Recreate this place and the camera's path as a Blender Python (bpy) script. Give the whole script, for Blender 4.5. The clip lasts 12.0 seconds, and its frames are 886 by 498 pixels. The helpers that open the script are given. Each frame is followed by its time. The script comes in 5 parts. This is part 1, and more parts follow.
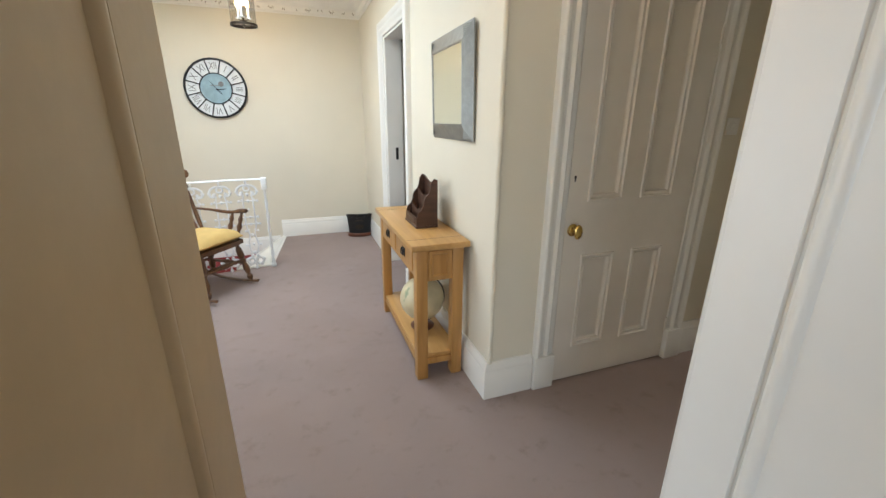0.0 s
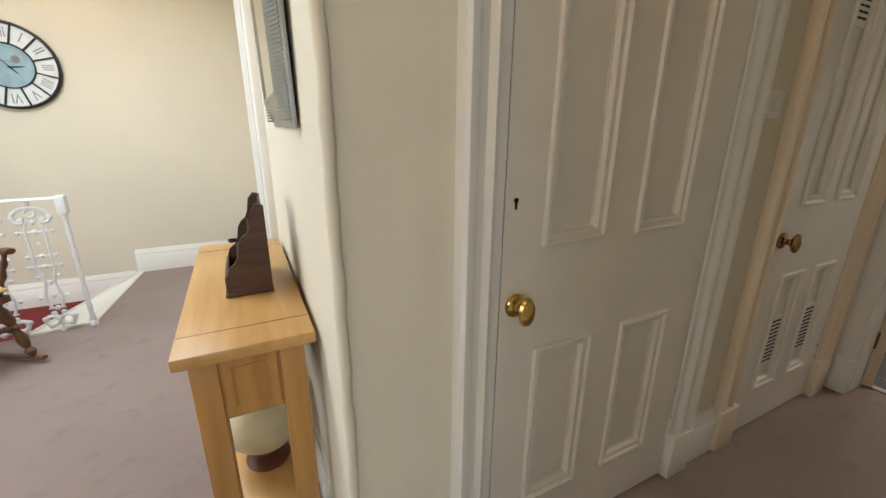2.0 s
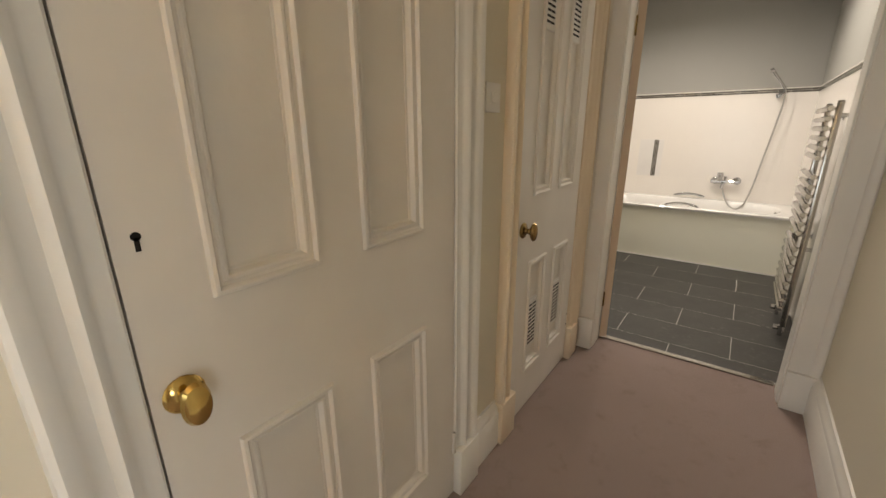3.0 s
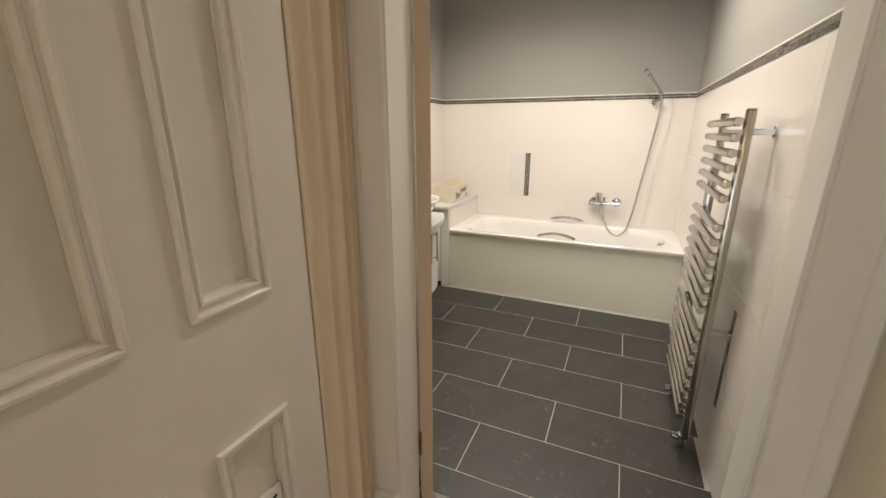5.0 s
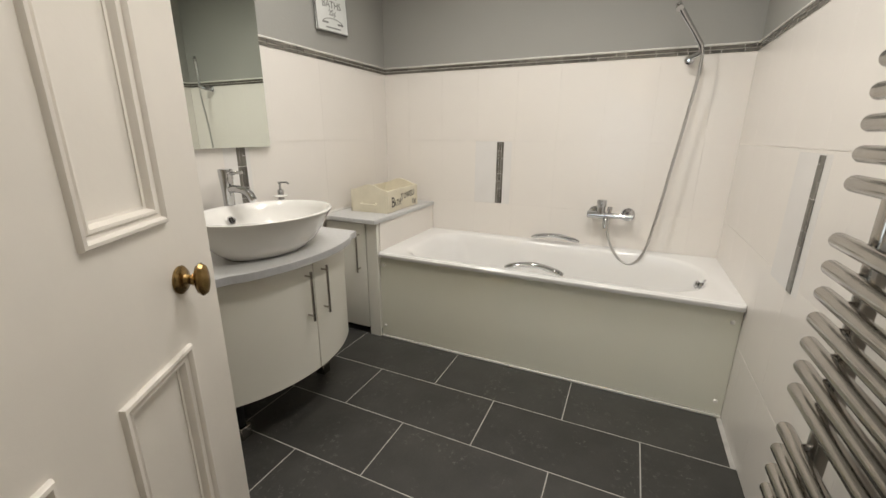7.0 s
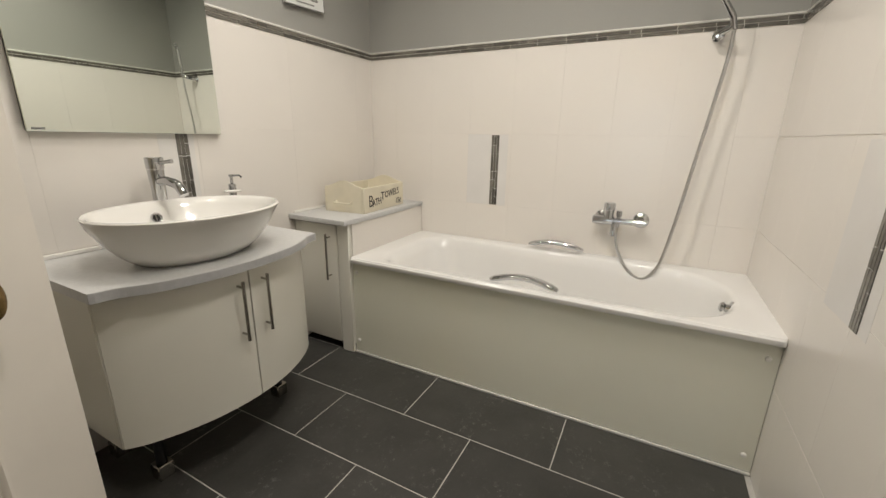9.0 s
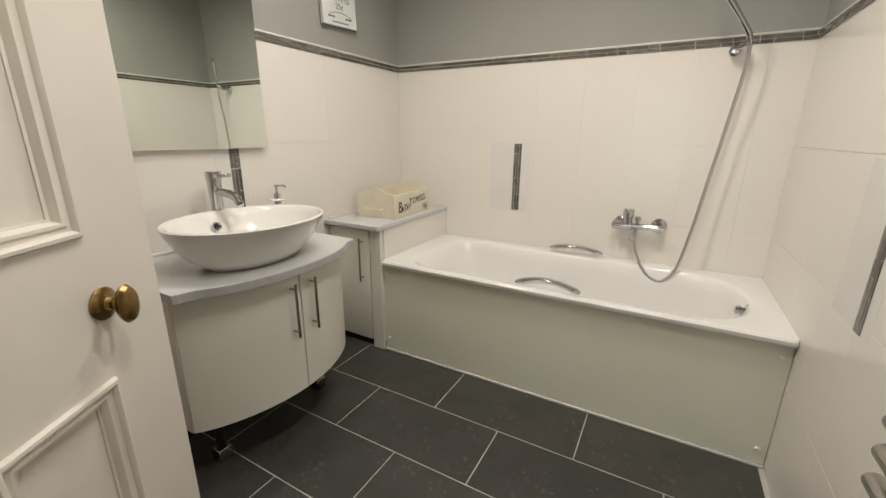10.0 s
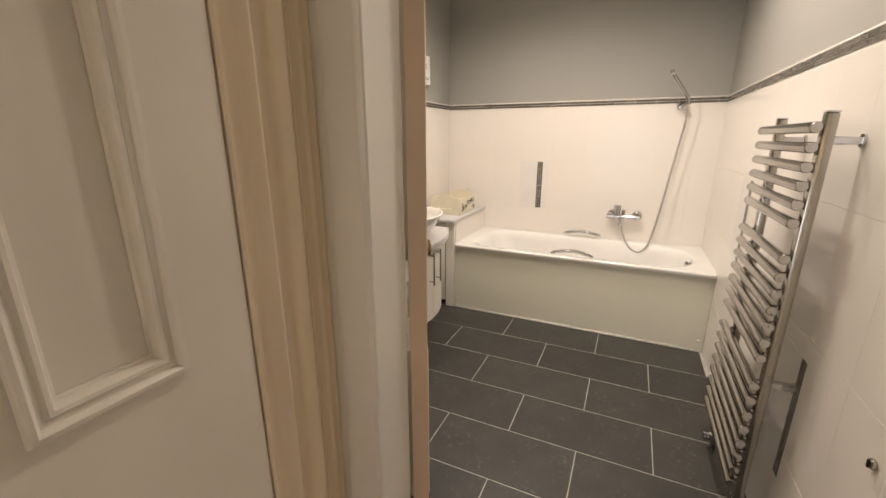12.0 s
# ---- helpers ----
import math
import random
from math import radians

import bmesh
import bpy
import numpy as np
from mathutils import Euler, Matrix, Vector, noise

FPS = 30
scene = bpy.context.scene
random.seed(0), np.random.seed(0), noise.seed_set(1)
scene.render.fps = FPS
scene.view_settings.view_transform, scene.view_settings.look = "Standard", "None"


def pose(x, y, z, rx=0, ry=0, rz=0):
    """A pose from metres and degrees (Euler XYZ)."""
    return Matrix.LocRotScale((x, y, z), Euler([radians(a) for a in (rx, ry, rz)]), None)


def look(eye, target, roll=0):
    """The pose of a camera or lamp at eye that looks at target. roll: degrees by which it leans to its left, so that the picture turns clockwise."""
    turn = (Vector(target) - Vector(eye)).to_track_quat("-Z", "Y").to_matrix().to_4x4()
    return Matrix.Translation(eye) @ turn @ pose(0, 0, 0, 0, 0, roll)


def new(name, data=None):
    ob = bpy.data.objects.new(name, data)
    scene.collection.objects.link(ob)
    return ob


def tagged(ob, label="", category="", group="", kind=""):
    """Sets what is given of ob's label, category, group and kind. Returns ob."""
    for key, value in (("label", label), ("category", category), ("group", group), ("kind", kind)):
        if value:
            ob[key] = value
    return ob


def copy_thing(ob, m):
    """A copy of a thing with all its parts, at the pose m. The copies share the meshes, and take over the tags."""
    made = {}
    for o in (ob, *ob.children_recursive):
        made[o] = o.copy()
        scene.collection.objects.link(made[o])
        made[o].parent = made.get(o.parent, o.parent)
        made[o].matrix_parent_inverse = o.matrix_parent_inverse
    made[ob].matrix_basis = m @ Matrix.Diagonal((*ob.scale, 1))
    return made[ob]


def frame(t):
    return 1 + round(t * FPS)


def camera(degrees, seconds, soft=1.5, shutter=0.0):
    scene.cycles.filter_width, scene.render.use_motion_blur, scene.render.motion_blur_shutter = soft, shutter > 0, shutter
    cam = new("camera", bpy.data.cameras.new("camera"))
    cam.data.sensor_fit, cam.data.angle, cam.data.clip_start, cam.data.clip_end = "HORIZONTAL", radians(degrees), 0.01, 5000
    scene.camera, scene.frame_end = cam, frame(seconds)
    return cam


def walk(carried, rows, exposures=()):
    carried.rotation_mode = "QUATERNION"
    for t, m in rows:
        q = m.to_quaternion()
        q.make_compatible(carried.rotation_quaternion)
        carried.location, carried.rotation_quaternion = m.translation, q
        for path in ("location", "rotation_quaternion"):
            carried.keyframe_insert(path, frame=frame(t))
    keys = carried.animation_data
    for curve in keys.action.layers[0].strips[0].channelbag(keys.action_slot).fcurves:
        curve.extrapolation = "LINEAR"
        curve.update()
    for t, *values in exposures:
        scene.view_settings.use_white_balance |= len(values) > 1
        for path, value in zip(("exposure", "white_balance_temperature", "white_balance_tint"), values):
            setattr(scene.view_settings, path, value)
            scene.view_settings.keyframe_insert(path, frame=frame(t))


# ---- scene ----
# camera and walk
cam = camera(95.9, 12.0)
PATH = [
    (0, (-0.091, -0.119, 1.366), (0.553, 1.672, 0.753), 0.4),
    (0.5, (0.109, 0.196, 1.322), (0.751, 1.99, 0.713), 0.4),
    (1, (0.249, 0.457, 1.307), (0.896, 2.252, 0.706), 0.6),
    (1.5, (0.429, 0.641, 1.295), (1.089, 2.432, 0.698), 0.5),
    (2, (0.584, 0.727, 1.275), (1.443, 2.434, 0.685), 0.4),
    (2.3, (0.666, 0.756, 1.277), (1.756, 2.324, 0.683), 0.5),
    (2.5, (0.717, 0.774, 1.265), (1.974, 2.217, 0.683), 0.3),
    (3, (0.949, 0.793, 1.255), (2.49, 1.932, 0.68), -0.3),
    (3.5, (1.247, 0.804, 1.267), (2.932, 1.715, 0.692), -0.6),
    (3.7, (1.376, 0.805, 1.277), (3.083, 1.67, 0.697), -0.5),
    (5.3, (2.53, 0.799, 1.316), (4.291, 1.567, 0.757), 0.1),
    (5.5, (2.688, 0.809, 1.305), (4.451, 1.571, 0.749), 0.1),
    (6, (3.031, 0.815, 1.271), (4.794, 1.58, 0.719), 0.2),
    (6.5, (3.3, 0.832, 1.224), (5.054, 1.621, 0.676), 0.3),
    (7, (3.493, 0.833, 1.171), (5.239, 1.639, 0.622), 0.3),
    (7.5, (3.662, 0.805, 1.157), (5.396, 1.634, 0.607), 0.2),
    (7.7, (3.703, 0.805, 1.149), (5.438, 1.636, 0.603), 0.3),
    (9.3, (3.834, 0.782, 1.113), (5.534, 1.686, 0.571), 0.8),
    (9.5, (3.823, 0.772, 1.128), (5.509, 1.696, 0.579), 0.4),
    (10, (3.698, 0.807, 1.171), (5.38, 1.744, 0.626), 0.5),
    (10.5, (3.48, 0.838, 1.242), (5.165, 1.768, 0.7), 0.4),
    (11, (3.209, 0.854, 1.286), (4.928, 1.721, 0.743), 0.2),
    (11.5, (2.889, 0.867, 1.305), (4.629, 1.694, 0.767), 0.0),
    (12, (2.551, 0.89, 1.319), (4.298, 1.704, 0.785), 0.1),
]
EXPOSURES = [(0, -0.18, 6500, 12), (1.0, -0.2, 6550, 12), (2.0, -0.12, 6850, 13), (2.5, 0.12, 7250, 15), (3.7, 0.42, 7350, 16), (5.5, 0.50, 7050, 15), (7.0, 0.16, 6600, 12), (9.5, 0.1, 6850, 12), (11.0, 0.12, 6950, 14), (12, 0.42, 7600, 20)]
walk(cam, [(t, look(eye, target, roll)) for t, eye, target, roll in PATH], EXPOSURES)

# world and large lights
world = bpy.data.worlds.new("sky")
scene.world = world
world.use_nodes = True
wn = world.node_tree.nodes
sky = wn.new("ShaderNodeTexSky")
sky.sky_type, sky.sun_disc = "NISHITA", False
sky.sun_elevation, sky.sun_rotation = radians(35), radians(200)
wn["Background"].inputs["Strength"].default_value = 0.12
world.node_tree.links.new(sky.outputs[0], wn["Background"].inputs["Color"])


def area_light(name, m, sx, sy, watts, colour):
    data = bpy.data.lights.new(name, "AREA")
    data.shape, data.size, data.size_y, data.energy, data.color = "RECTANGLE", sx, sy, watts, colour
    ob = new(name, data)
    ob.matrix_world = m
    return ob


def spot_light(name, x, y, z, watts, colour, size=0.05, spread=162, blend=0.85):
    data = bpy.data.lights.new(name, "SPOT")
    data.energy, data.color, data.shadow_soft_size = watts, colour, size
    data.spot_size, data.spot_blend = radians(spread), blend
    ob = new(name, data)
    ob.matrix_world = pose(x, y, z)
    return ob


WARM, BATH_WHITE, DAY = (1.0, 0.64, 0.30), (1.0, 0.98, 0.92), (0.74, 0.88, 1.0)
# daylight through the tall stair window; the rooflight is an added, unseen overhead source
area_light("window_daylight", look((-2.40, 1.85, 1.05), (0.5, 1.85, 0.95)), 2.7, 2.0, 44, DAY)
area_light("room_window_daylight", look((-1.20, -3.56, 1.40), (-0.6, 0.0, 1.15)), 1.9, 1.5, 66, DAY)
area_light("added_overhead_daylight", pose(-0.75, 3.05, 2.95), 1.4, 1.6, 88, DAY)
for sx, sy, watts in ((4.15, 0.85, 32), (4.62, 2.05, 17), (4.85, 0.90, 32), (4.98, 1.60, 33)):
    spot_light("downlight", sx, sy, 2.52, watts, BATH_WHITE)

# first lamp sits in the hall lantern; the second is added warm fill
for name, lx, ly, lz, watts, size in (("warm_point_lamp", -0.42, 4.24, 2.34, 4, 0.03), ("warm_point_lamp", -0.35, 0.85, 2.34, 13, 0.03)):
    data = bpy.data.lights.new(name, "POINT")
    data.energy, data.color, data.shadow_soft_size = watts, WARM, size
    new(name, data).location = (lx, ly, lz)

# materials


def material(name, colour, rough=0.6, metal=0.0, var=0.06, scale=6.0, bump=0.0, bump_scale=60.0, spec=0.5, fine=0.0, fine_scale=200.0,
             random=0.0, coat=0.0, island=False, stretch=None):
    """A plain painted, woven or metal surface: broad unevenness, fine grain, relief."""
    m = bpy.data.materials.new(name)
    m.use_nodes = True
    n, l = m.node_tree.nodes, m.node_tree.links
    b = n["Principled BSDF"]
    b.inputs["Roughness"].default_value, b.inputs["Metallic"].default_value = rough, metal
    b.inputs["Specular IOR Level"].default_value, b.inputs["Coat Weight"].default_value = spec, coat
    tc = n.new("ShaderNodeTexCoord")
    src = tc.outputs["Object"]
    if stretch:
        mp = n.new("ShaderNodeMapping")
        mp.inputs["Scale"].default_value = stretch
        l.new(src, mp.inputs[0])
        src = mp.outputs[0]
    na = n.new("ShaderNodeTexNoise")
    na.inputs["Scale"].default_value, na.inputs["Detail"].default_value = scale, 5
    l.new(src, na.inputs["Vector"])
    nb = n.new("ShaderNodeTexNoise")
    nb.inputs["Scale"].default_value, nb.inputs["Detail"].default_value = fine_scale, 2
    l.new(src, nb.inputs["Vector"])
    mixv = n.new("ShaderNodeMath")
    mixv.operation = "MULTIPLY_ADD"
    l.new(nb.outputs[0], mixv.inputs[0])
    mixv.inputs[1].default_value = fine
    l.new(na.outputs[0], mixv.inputs[2])
    ramp = n.new("ShaderNodeMapRange")
    ramp.inputs["From Min"].default_value, ramp.inputs["From Max"].default_value = 0.3, 0.7 + fine
    ramp.inputs["To Min"].default_value, ramp.inputs["To Max"].default_value = 1 - var, 1 + var
    l.new(mixv.outputs[0], ramp.inputs[0])
    val = ramp.outputs[0]
    if random:
        src2 = n.new("ShaderNodeNewGeometry").outputs["Random Per Island"] if island else n.new("ShaderNodeObjectInfo").outputs["Random"]
        r2 = n.new("ShaderNodeMapRange")
        r2.inputs["To Min"].default_value, r2.inputs["To Max"].default_value = 1 - random, 1 + random
        l.new(src2, r2.inputs[0])
        mu = n.new("ShaderNodeMath")
        mu.operation = "MULTIPLY"
        l.new(val, mu.inputs[0])
        l.new(r2.outputs[0], mu.inputs[1])
        val = mu.outputs[0]
    vm = n.new("ShaderNodeVectorMath")
    vm.operation = "SCALE"
    vm.inputs[0].default_value = colour
    l.new(val, vm.inputs["Scale"])
    l.new(vm.outputs[0], b.inputs["Base Color"])
    if bump:
        nc = n.new("ShaderNodeTexNoise")
        nc.inputs["Scale"].default_value, nc.inputs["Detail"].default_value = bump_scale, 4
        l.new(src, nc.inputs["Vector"])
        bp = n.new("ShaderNodeBump")
        bp.inputs["Strength"].default_value, bp.inputs["Distance"].default_value = bump, 0.01
        l.new(nc.outputs[0], bp.inputs["Height"])
        l.new(bp.outputs[0], b.inputs["Normal"])
    return m


def wood(name, light, dark, scale=3.0, rough=0.45, axis=(1, 1, 12), bump=0.08):
    m = bpy.data.materials.new(name)
    m.use_nodes = True
    n, l = m.node_tree.nodes, m.node_tree.links
    b = n["Principled BSDF"]
    b.inputs["Roughness"].default_value = rough
    tc, mp = n.new("ShaderNodeTexCoord"), n.new("ShaderNodeMapping")
    mp.inputs["Scale"].default_value = axis
    l.new(tc.outputs["Object"], mp.inputs[0])
    na = n.new("ShaderNodeTexNoise")
    na.inputs["Scale"].default_value, na.inputs["Detail"].default_value, na.inputs["Distortion"].default_value = scale, 6, 0.6
    l.new(mp.outputs[0], na.inputs["Vector"])
    cr = n.new("ShaderNodeValToRGB")
    cr.color_ramp.elements[0].position, cr.color_ramp.elements[0].color = 0.3, (*dark, 1)
    cr.color_ramp.elements[1].position, cr.color_ramp.elements[1].color = 0.68, (*light, 1)
    l.new(na.outputs[0], cr.inputs[0])
    l.new(cr.outputs[0], b.inputs["Base Color"])
    bp = n.new("ShaderNodeBump")
    bp.inputs["Strength"].default_value, bp.inputs["Distance"].default_value = bump, 0.004
    l.new(na.outputs[0], bp.inputs["Height"])
    l.new(bp.outputs[0], b.inputs["Normal"])
    return m


def carpet(name, colour, dark):
    """Cut pile with trodden patches and small marks."""
    m = material(name, colour, 0.95, var=0.10, scale=2.2, bump=0.55, bump_scale=420, spec=0.1, fine=0.35, fine_scale=260)
    n, l = m.node_tree.nodes, m.node_tree.links
    b = n["Principled BSDF"]
    was = b.inputs["Base Color"].links[0].from_socket
    no = n.new("ShaderNodeTexNoise")
    no.inputs["Scale"].default_value, no.inputs["Detail"].default_value, no.inputs["Roughness"].default_value = 9, 6, 0.7
    l.new(n["Texture Coordinate"].outputs["Object"], no.inputs["Vector"])
    cr = n.new("ShaderNodeMapRange")
    cr.inputs["From Min"].default_value, cr.inputs["From Max"].default_value = 0.55, 0.70
    cr.inputs["To Max"].default_value = 0.38
    l.new(no.outputs[0], cr.inputs[0])
    mx = n.new("ShaderNodeMix")
    mx.data_type = "RGBA"
    l.new(cr.outputs[0], mx.inputs[0])
    l.new(was, mx.inputs[6])
    mx.inputs[7].default_value = (*dark, 1)
    l.new(mx.outputs[2], b.inputs["Base Color"])
    b.inputs["Sheen Weight"].default_value = 0.08
    return m


def slate_tile():
    """Dark grey tile with pale scratched specks and clouding."""
    m = material("charcoal floor tile", (0.049, 0.0475, 0.0435), 0.46, var=0.32, scale=6, bump=0.12, bump_scale=40, fine=0.3, fine_scale=120, random=0.10)
    n, l = m.node_tree.nodes, m.node_tree.links
    b = n["Principled BSDF"]
    was = b.inputs["Base Color"].links[0].from_socket
    no, no2 = n.new("ShaderNodeTexNoise"), n.new("ShaderNodeTexNoise")
    no.inputs["Scale"].default_value, no.inputs["Detail"].default_value, no.inputs["Roughness"].default_value = 38, 9, 0.8
    no2.inputs["Scale"].default_value, no2.inputs["Detail"].default_value = 6.5, 5
    geo = n.new("ShaderNodeNewGeometry")
    for k in (no, no2):
        l.new(geo.outputs["Position"], k.inputs["Vector"])
    a, c, mu = n.new("ShaderNodeMapRange"), n.new("ShaderNodeMapRange"), n.new("ShaderNodeMath")
    a.inputs["From Min"].default_value, a.inputs["From Max"].default_value = 0.545, 0.645
    c.inputs["From Min"].default_value, c.inputs["From Max"].default_value, c.inputs["To Max"].default_value = 0.46, 0.63, 0.85
    mu.operation = "MULTIPLY"
    l.new(no.outputs[0], a.inputs[0])
    l.new(no2.outputs[0], c.inputs[0])
    l.new(a.outputs[0], mu.inputs[0])
    l.new(c.outputs[0], mu.inputs[1])
    mx = n.new("ShaderNodeMix")
    mx.data_type = "RGBA"
    l.new(mu.outputs[0], mx.inputs[0])
    l.new(was, mx.inputs[6])
    mx.inputs[7].default_value = (0.20, 0.195, 0.18, 1)
    l.new(mx.outputs[2], b.inputs["Base Color"])
    return m


def glow(name, colour, strength):
    m = bpy.data.materials.new(name)
    m.use_nodes = True
    b = m.node_tree.nodes["Principled BSDF"]
    b.inputs["Base Color"].default_value = (*colour, 1)
    b.inputs["Emission Color"].default_value, b.inputs["Emission Strength"].default_value = (*colour, 1), strength
    return m


def glass_material():
    m = bpy.data.materials.new("clear glass")
    m.use_nodes = True
    b = m.node_tree.nodes["Principled BSDF"]
    b.inputs["Transmission Weight"].default_value, b.inputs["Roughness"].default_value, b.inputs["IOR"].default_value = 1.0, 0.0, 1.03
    return m


CREAM = material("cream wall emulsion", (0.72, 0.665, 0.545), 0.75, var=0.03, scale=1.5, bump=0.06, bump_scale=90, spec=0.25)
CEIL = material("pale ceiling paint", (0.80, 0.74, 0.60), 0.8, var=0.02, scale=2, bump=0.05)
BATHCEIL = material("white ceiling paint", (0.86, 0.85, 0.82), 0.8, var=0.02, scale=2, bump=0.05)
GLOSS = material("white gloss paint", (0.80, 0.78, 0.73), 0.32, var=0.03, scale=3, bump=0.05, bump_scale=35)
DOORP = material("aged white door paint", (0.77, 0.725, 0.66), 0.36, var=0.04, scale=4, bump=0.06, bump_scale=30)
# warm brown puts the unlit jamb's shade into its colour; noise adds marks
JAMBSHADE = material("shade-brown jamb gloss", (0.70, 0.52, 0.30), 0.4, var=0.12, scale=7, bump=0.12, bump_scale=22, fine=0.2, fine_scale=40)
CREAMGLOSS = material("cream gloss paint", (0.79, 0.66, 0.50), 0.34, var=0.04, scale=3, bump=0.05, bump_scale=35)
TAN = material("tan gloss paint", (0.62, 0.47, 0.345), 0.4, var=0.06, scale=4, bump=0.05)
TRIM = material("white plaster", (0.82, 0.80, 0.74), 0.7, var=0.03, bump=0.08)
# dark brown stands in for the rooms' gloom and keeps bounced light low
DARKROOM = material("dark low-bounce room wall", (0.17, 0.10, 0.055), 0.8, var=0.05, scale=1.5, bump=0.06, bump_scale=90, spec=0.25)
DROPBROWN = material("dark brown cornice drop", (0.30, 0.25, 0.18), 0.9, var=0.2, scale=30)
GREY = material("grey wall emulsion", (0.345, 0.34, 0.315), 0.7, var=0.03, scale=1.2, bump=0.06, bump_scale=80, spec=0.25)
TILE = material("white ceramic wall tile", (0.80, 0.76, 0.71), 0.22, var=0.015, scale=3, bump=0.025, bump_scale=14, random=0.005)
FEATURE = material("pearl feature tile", (0.755, 0.735, 0.71), 0.2, var=0.03, scale=5, bump=0.03, bump_scale=18)
GROUT = material("white wall grout", (0.76, 0.72, 0.67), 0.85, var=0.05, scale=20)
FGROUT = material("pale floor grout", (0.50, 0.485, 0.455), 0.9, var=0.12, scale=16)
SLATE = slate_tile()
MOSAIC = material("grey glass mosaic", (0.135, 0.125, 0.108), 0.16, var=0.25, scale=25, random=0.38, island=True)
CARPET = carpet("mauve cut pile carpet", (0.335, 0.257, 0.234), (0.19, 0.140, 0.122))
RED = material("red stair carpet", (0.20, 0.035, 0.035), 0.95, var=0.12, scale=8, bump=0.4, bump_scale=300, spec=0.1)
IRON = material("white painted cast iron", (0.80, 0.81, 0.81), 0.4, var=0.05, scale=20, bump=0.1, bump_scale=60)
OAK = wood("waxed oak", (0.49, 0.26, 0.082), (0.37, 0.18, 0.050), 2.2, 0.38, (14, 14, 1))
OAK_TOP = wood("waxed oak top", (0.56, 0.32, 0.115), (0.46, 0.25, 0.082), 2.2, 0.33, (14, 1, 14))
BEECH = wood("bent beech", (0.58, 0.34, 0.125), (0.48, 0.265, 0.088), 2.2, 0.4, (12, 12, 1.5))
WALNUT = wood("dark stained elm", (0.155, 0.072, 0.028), (0.070, 0.030, 0.013), 2.6, 0.36, (10, 10, 1.2))
RACKWOOD = wood("dark mahogany", (0.085, 0.036, 0.020), (0.042, 0.018, 0.010), 4.0, 0.42)
GLOBEWOOD = wood("red mahogany", (0.16, 0.05, 0.022), (0.08, 0.025, 0.012), 4.0, 0.4)
CUSHION = material("mustard cushion cloth", (0.64, 0.44, 0.17), 0.9, var=0.10, scale=12, bump=0.4, bump_scale=240, spec=0.15, fine=0.3)
LEATHER = material("dark brown leather", (0.030, 0.022, 0.022), 0.42, var=0.15, scale=30, bump=0.15, bump_scale=150)
BRASS = material("polished brass", (0.62, 0.42, 0.14), 0.16, 1.0, var=0.12, scale=40)
OLDBRASS = material("tarnished brass", (0.31, 0.205, 0.085), 0.27, 1.0, var=0.2, scale=50)
CHROME = material("chrome", (0.56, 0.565, 0.575), 0.06, 1.0, var=0.02)
STEEL = material("brushed stainless steel", (0.40, 0.38, 0.35), 0.17, 1.0, var=0.05, scale=30)
HOSE = material("steel shower hose", (0.52, 0.51, 0.49), 0.3, 1.0, var=0.06, scale=40)
BLACK = material("black metal", (0.015, 0.015, 0.016), 0.45, 0.3, var=0.2, scale=30)
BRONZE = material("dark bronze", (0.05, 0.04, 0.03), 0.4, 0.8, var=0.2, scale=40)
SILVER = material("pewter mirror frame", (0.30, 0.30, 0.285), 0.36, 0.85, var=0.12, scale=25, bump=0.05)
ACRYLIC = material("white bath enamel", (0.82, 0.81, 0.79), 0.2, var=0.01, coat=0.3)
PORCELAIN = material("white porcelain", (0.80, 0.78, 0.74), 0.08, var=0.01, coat=0.4)
PANEL = material("pale cream bath panel", (0.735, 0.725, 0.62), 0.36, var=0.02, scale=2)
CABINET = material("cream lacquered cabinet", (0.755, 0.735, 0.665), 0.3, var=0.02, scale=2)
COUNTER = material("grey laminate worktop", (0.57, 0.57, 0.565), 0.28, var=0.05, scale=80)
EDGING = material("grey laminate edging", (0.42, 0.42, 0.425), 0.3, var=0.06, scale=80)
CLOCKFACE = material("whitewashed clock face", (0.72, 0.74, 0.74), 0.6, var=0.06, scale=15)
CLOCKBLUE = material("blue clock centre", (0.27, 0.40, 0.45), 0.6, var=0.16, scale=14)
INK = material("dark ink", (0.035, 0.028, 0.025), 0.7, var=0.2, scale=30)
GREYINK = material("faded grey ink", (0.22, 0.22, 0.21), 0.7, var=0.2, scale=30)
BOXPAINT = material("cream painted box", (0.72, 0.665, 0.525), 0.55, var=0.07, scale=9, bump=0.06)
SIGNPAINT = material("chalky white sign", (0.74, 0.75, 0.73), 0.6, var=0.06, scale=12)
GLOBE = material("antique globe paper", (0.62, 0.53, 0.33), 0.4, var=0.12, scale=9)
gn, gl = GLOBE.node_tree.nodes, GLOBE.node_tree.links
land = gn.new("ShaderNodeTexNoise")
land.inputs["Scale"].default_value, land.inputs["Detail"].default_value = 5.5, 7
gl.new(gn["Texture Coordinate"].outputs["Object"], land.inputs["Vector"])
edge_of_land = gn.new("ShaderNodeMapRange")
edge_of_land.inputs["From Min"].default_value, edge_of_land.inputs["From Max"].default_value, edge_of_land.inputs["To Max"].default_value = 0.55, 0.58, 0.75
gl.new(land.outputs[0], edge_of_land.inputs[0])
lands = gn.new("ShaderNodeMix")
lands.data_type = "RGBA"
gl.new(edge_of_land.outputs[0], lands.inputs[0])
gl.new(gn["Principled BSDF"].inputs["Base Color"].links[0].from_socket, lands.inputs[6])
lands.inputs[7].default_value = (0.20, 0.28, 0.17, 1)
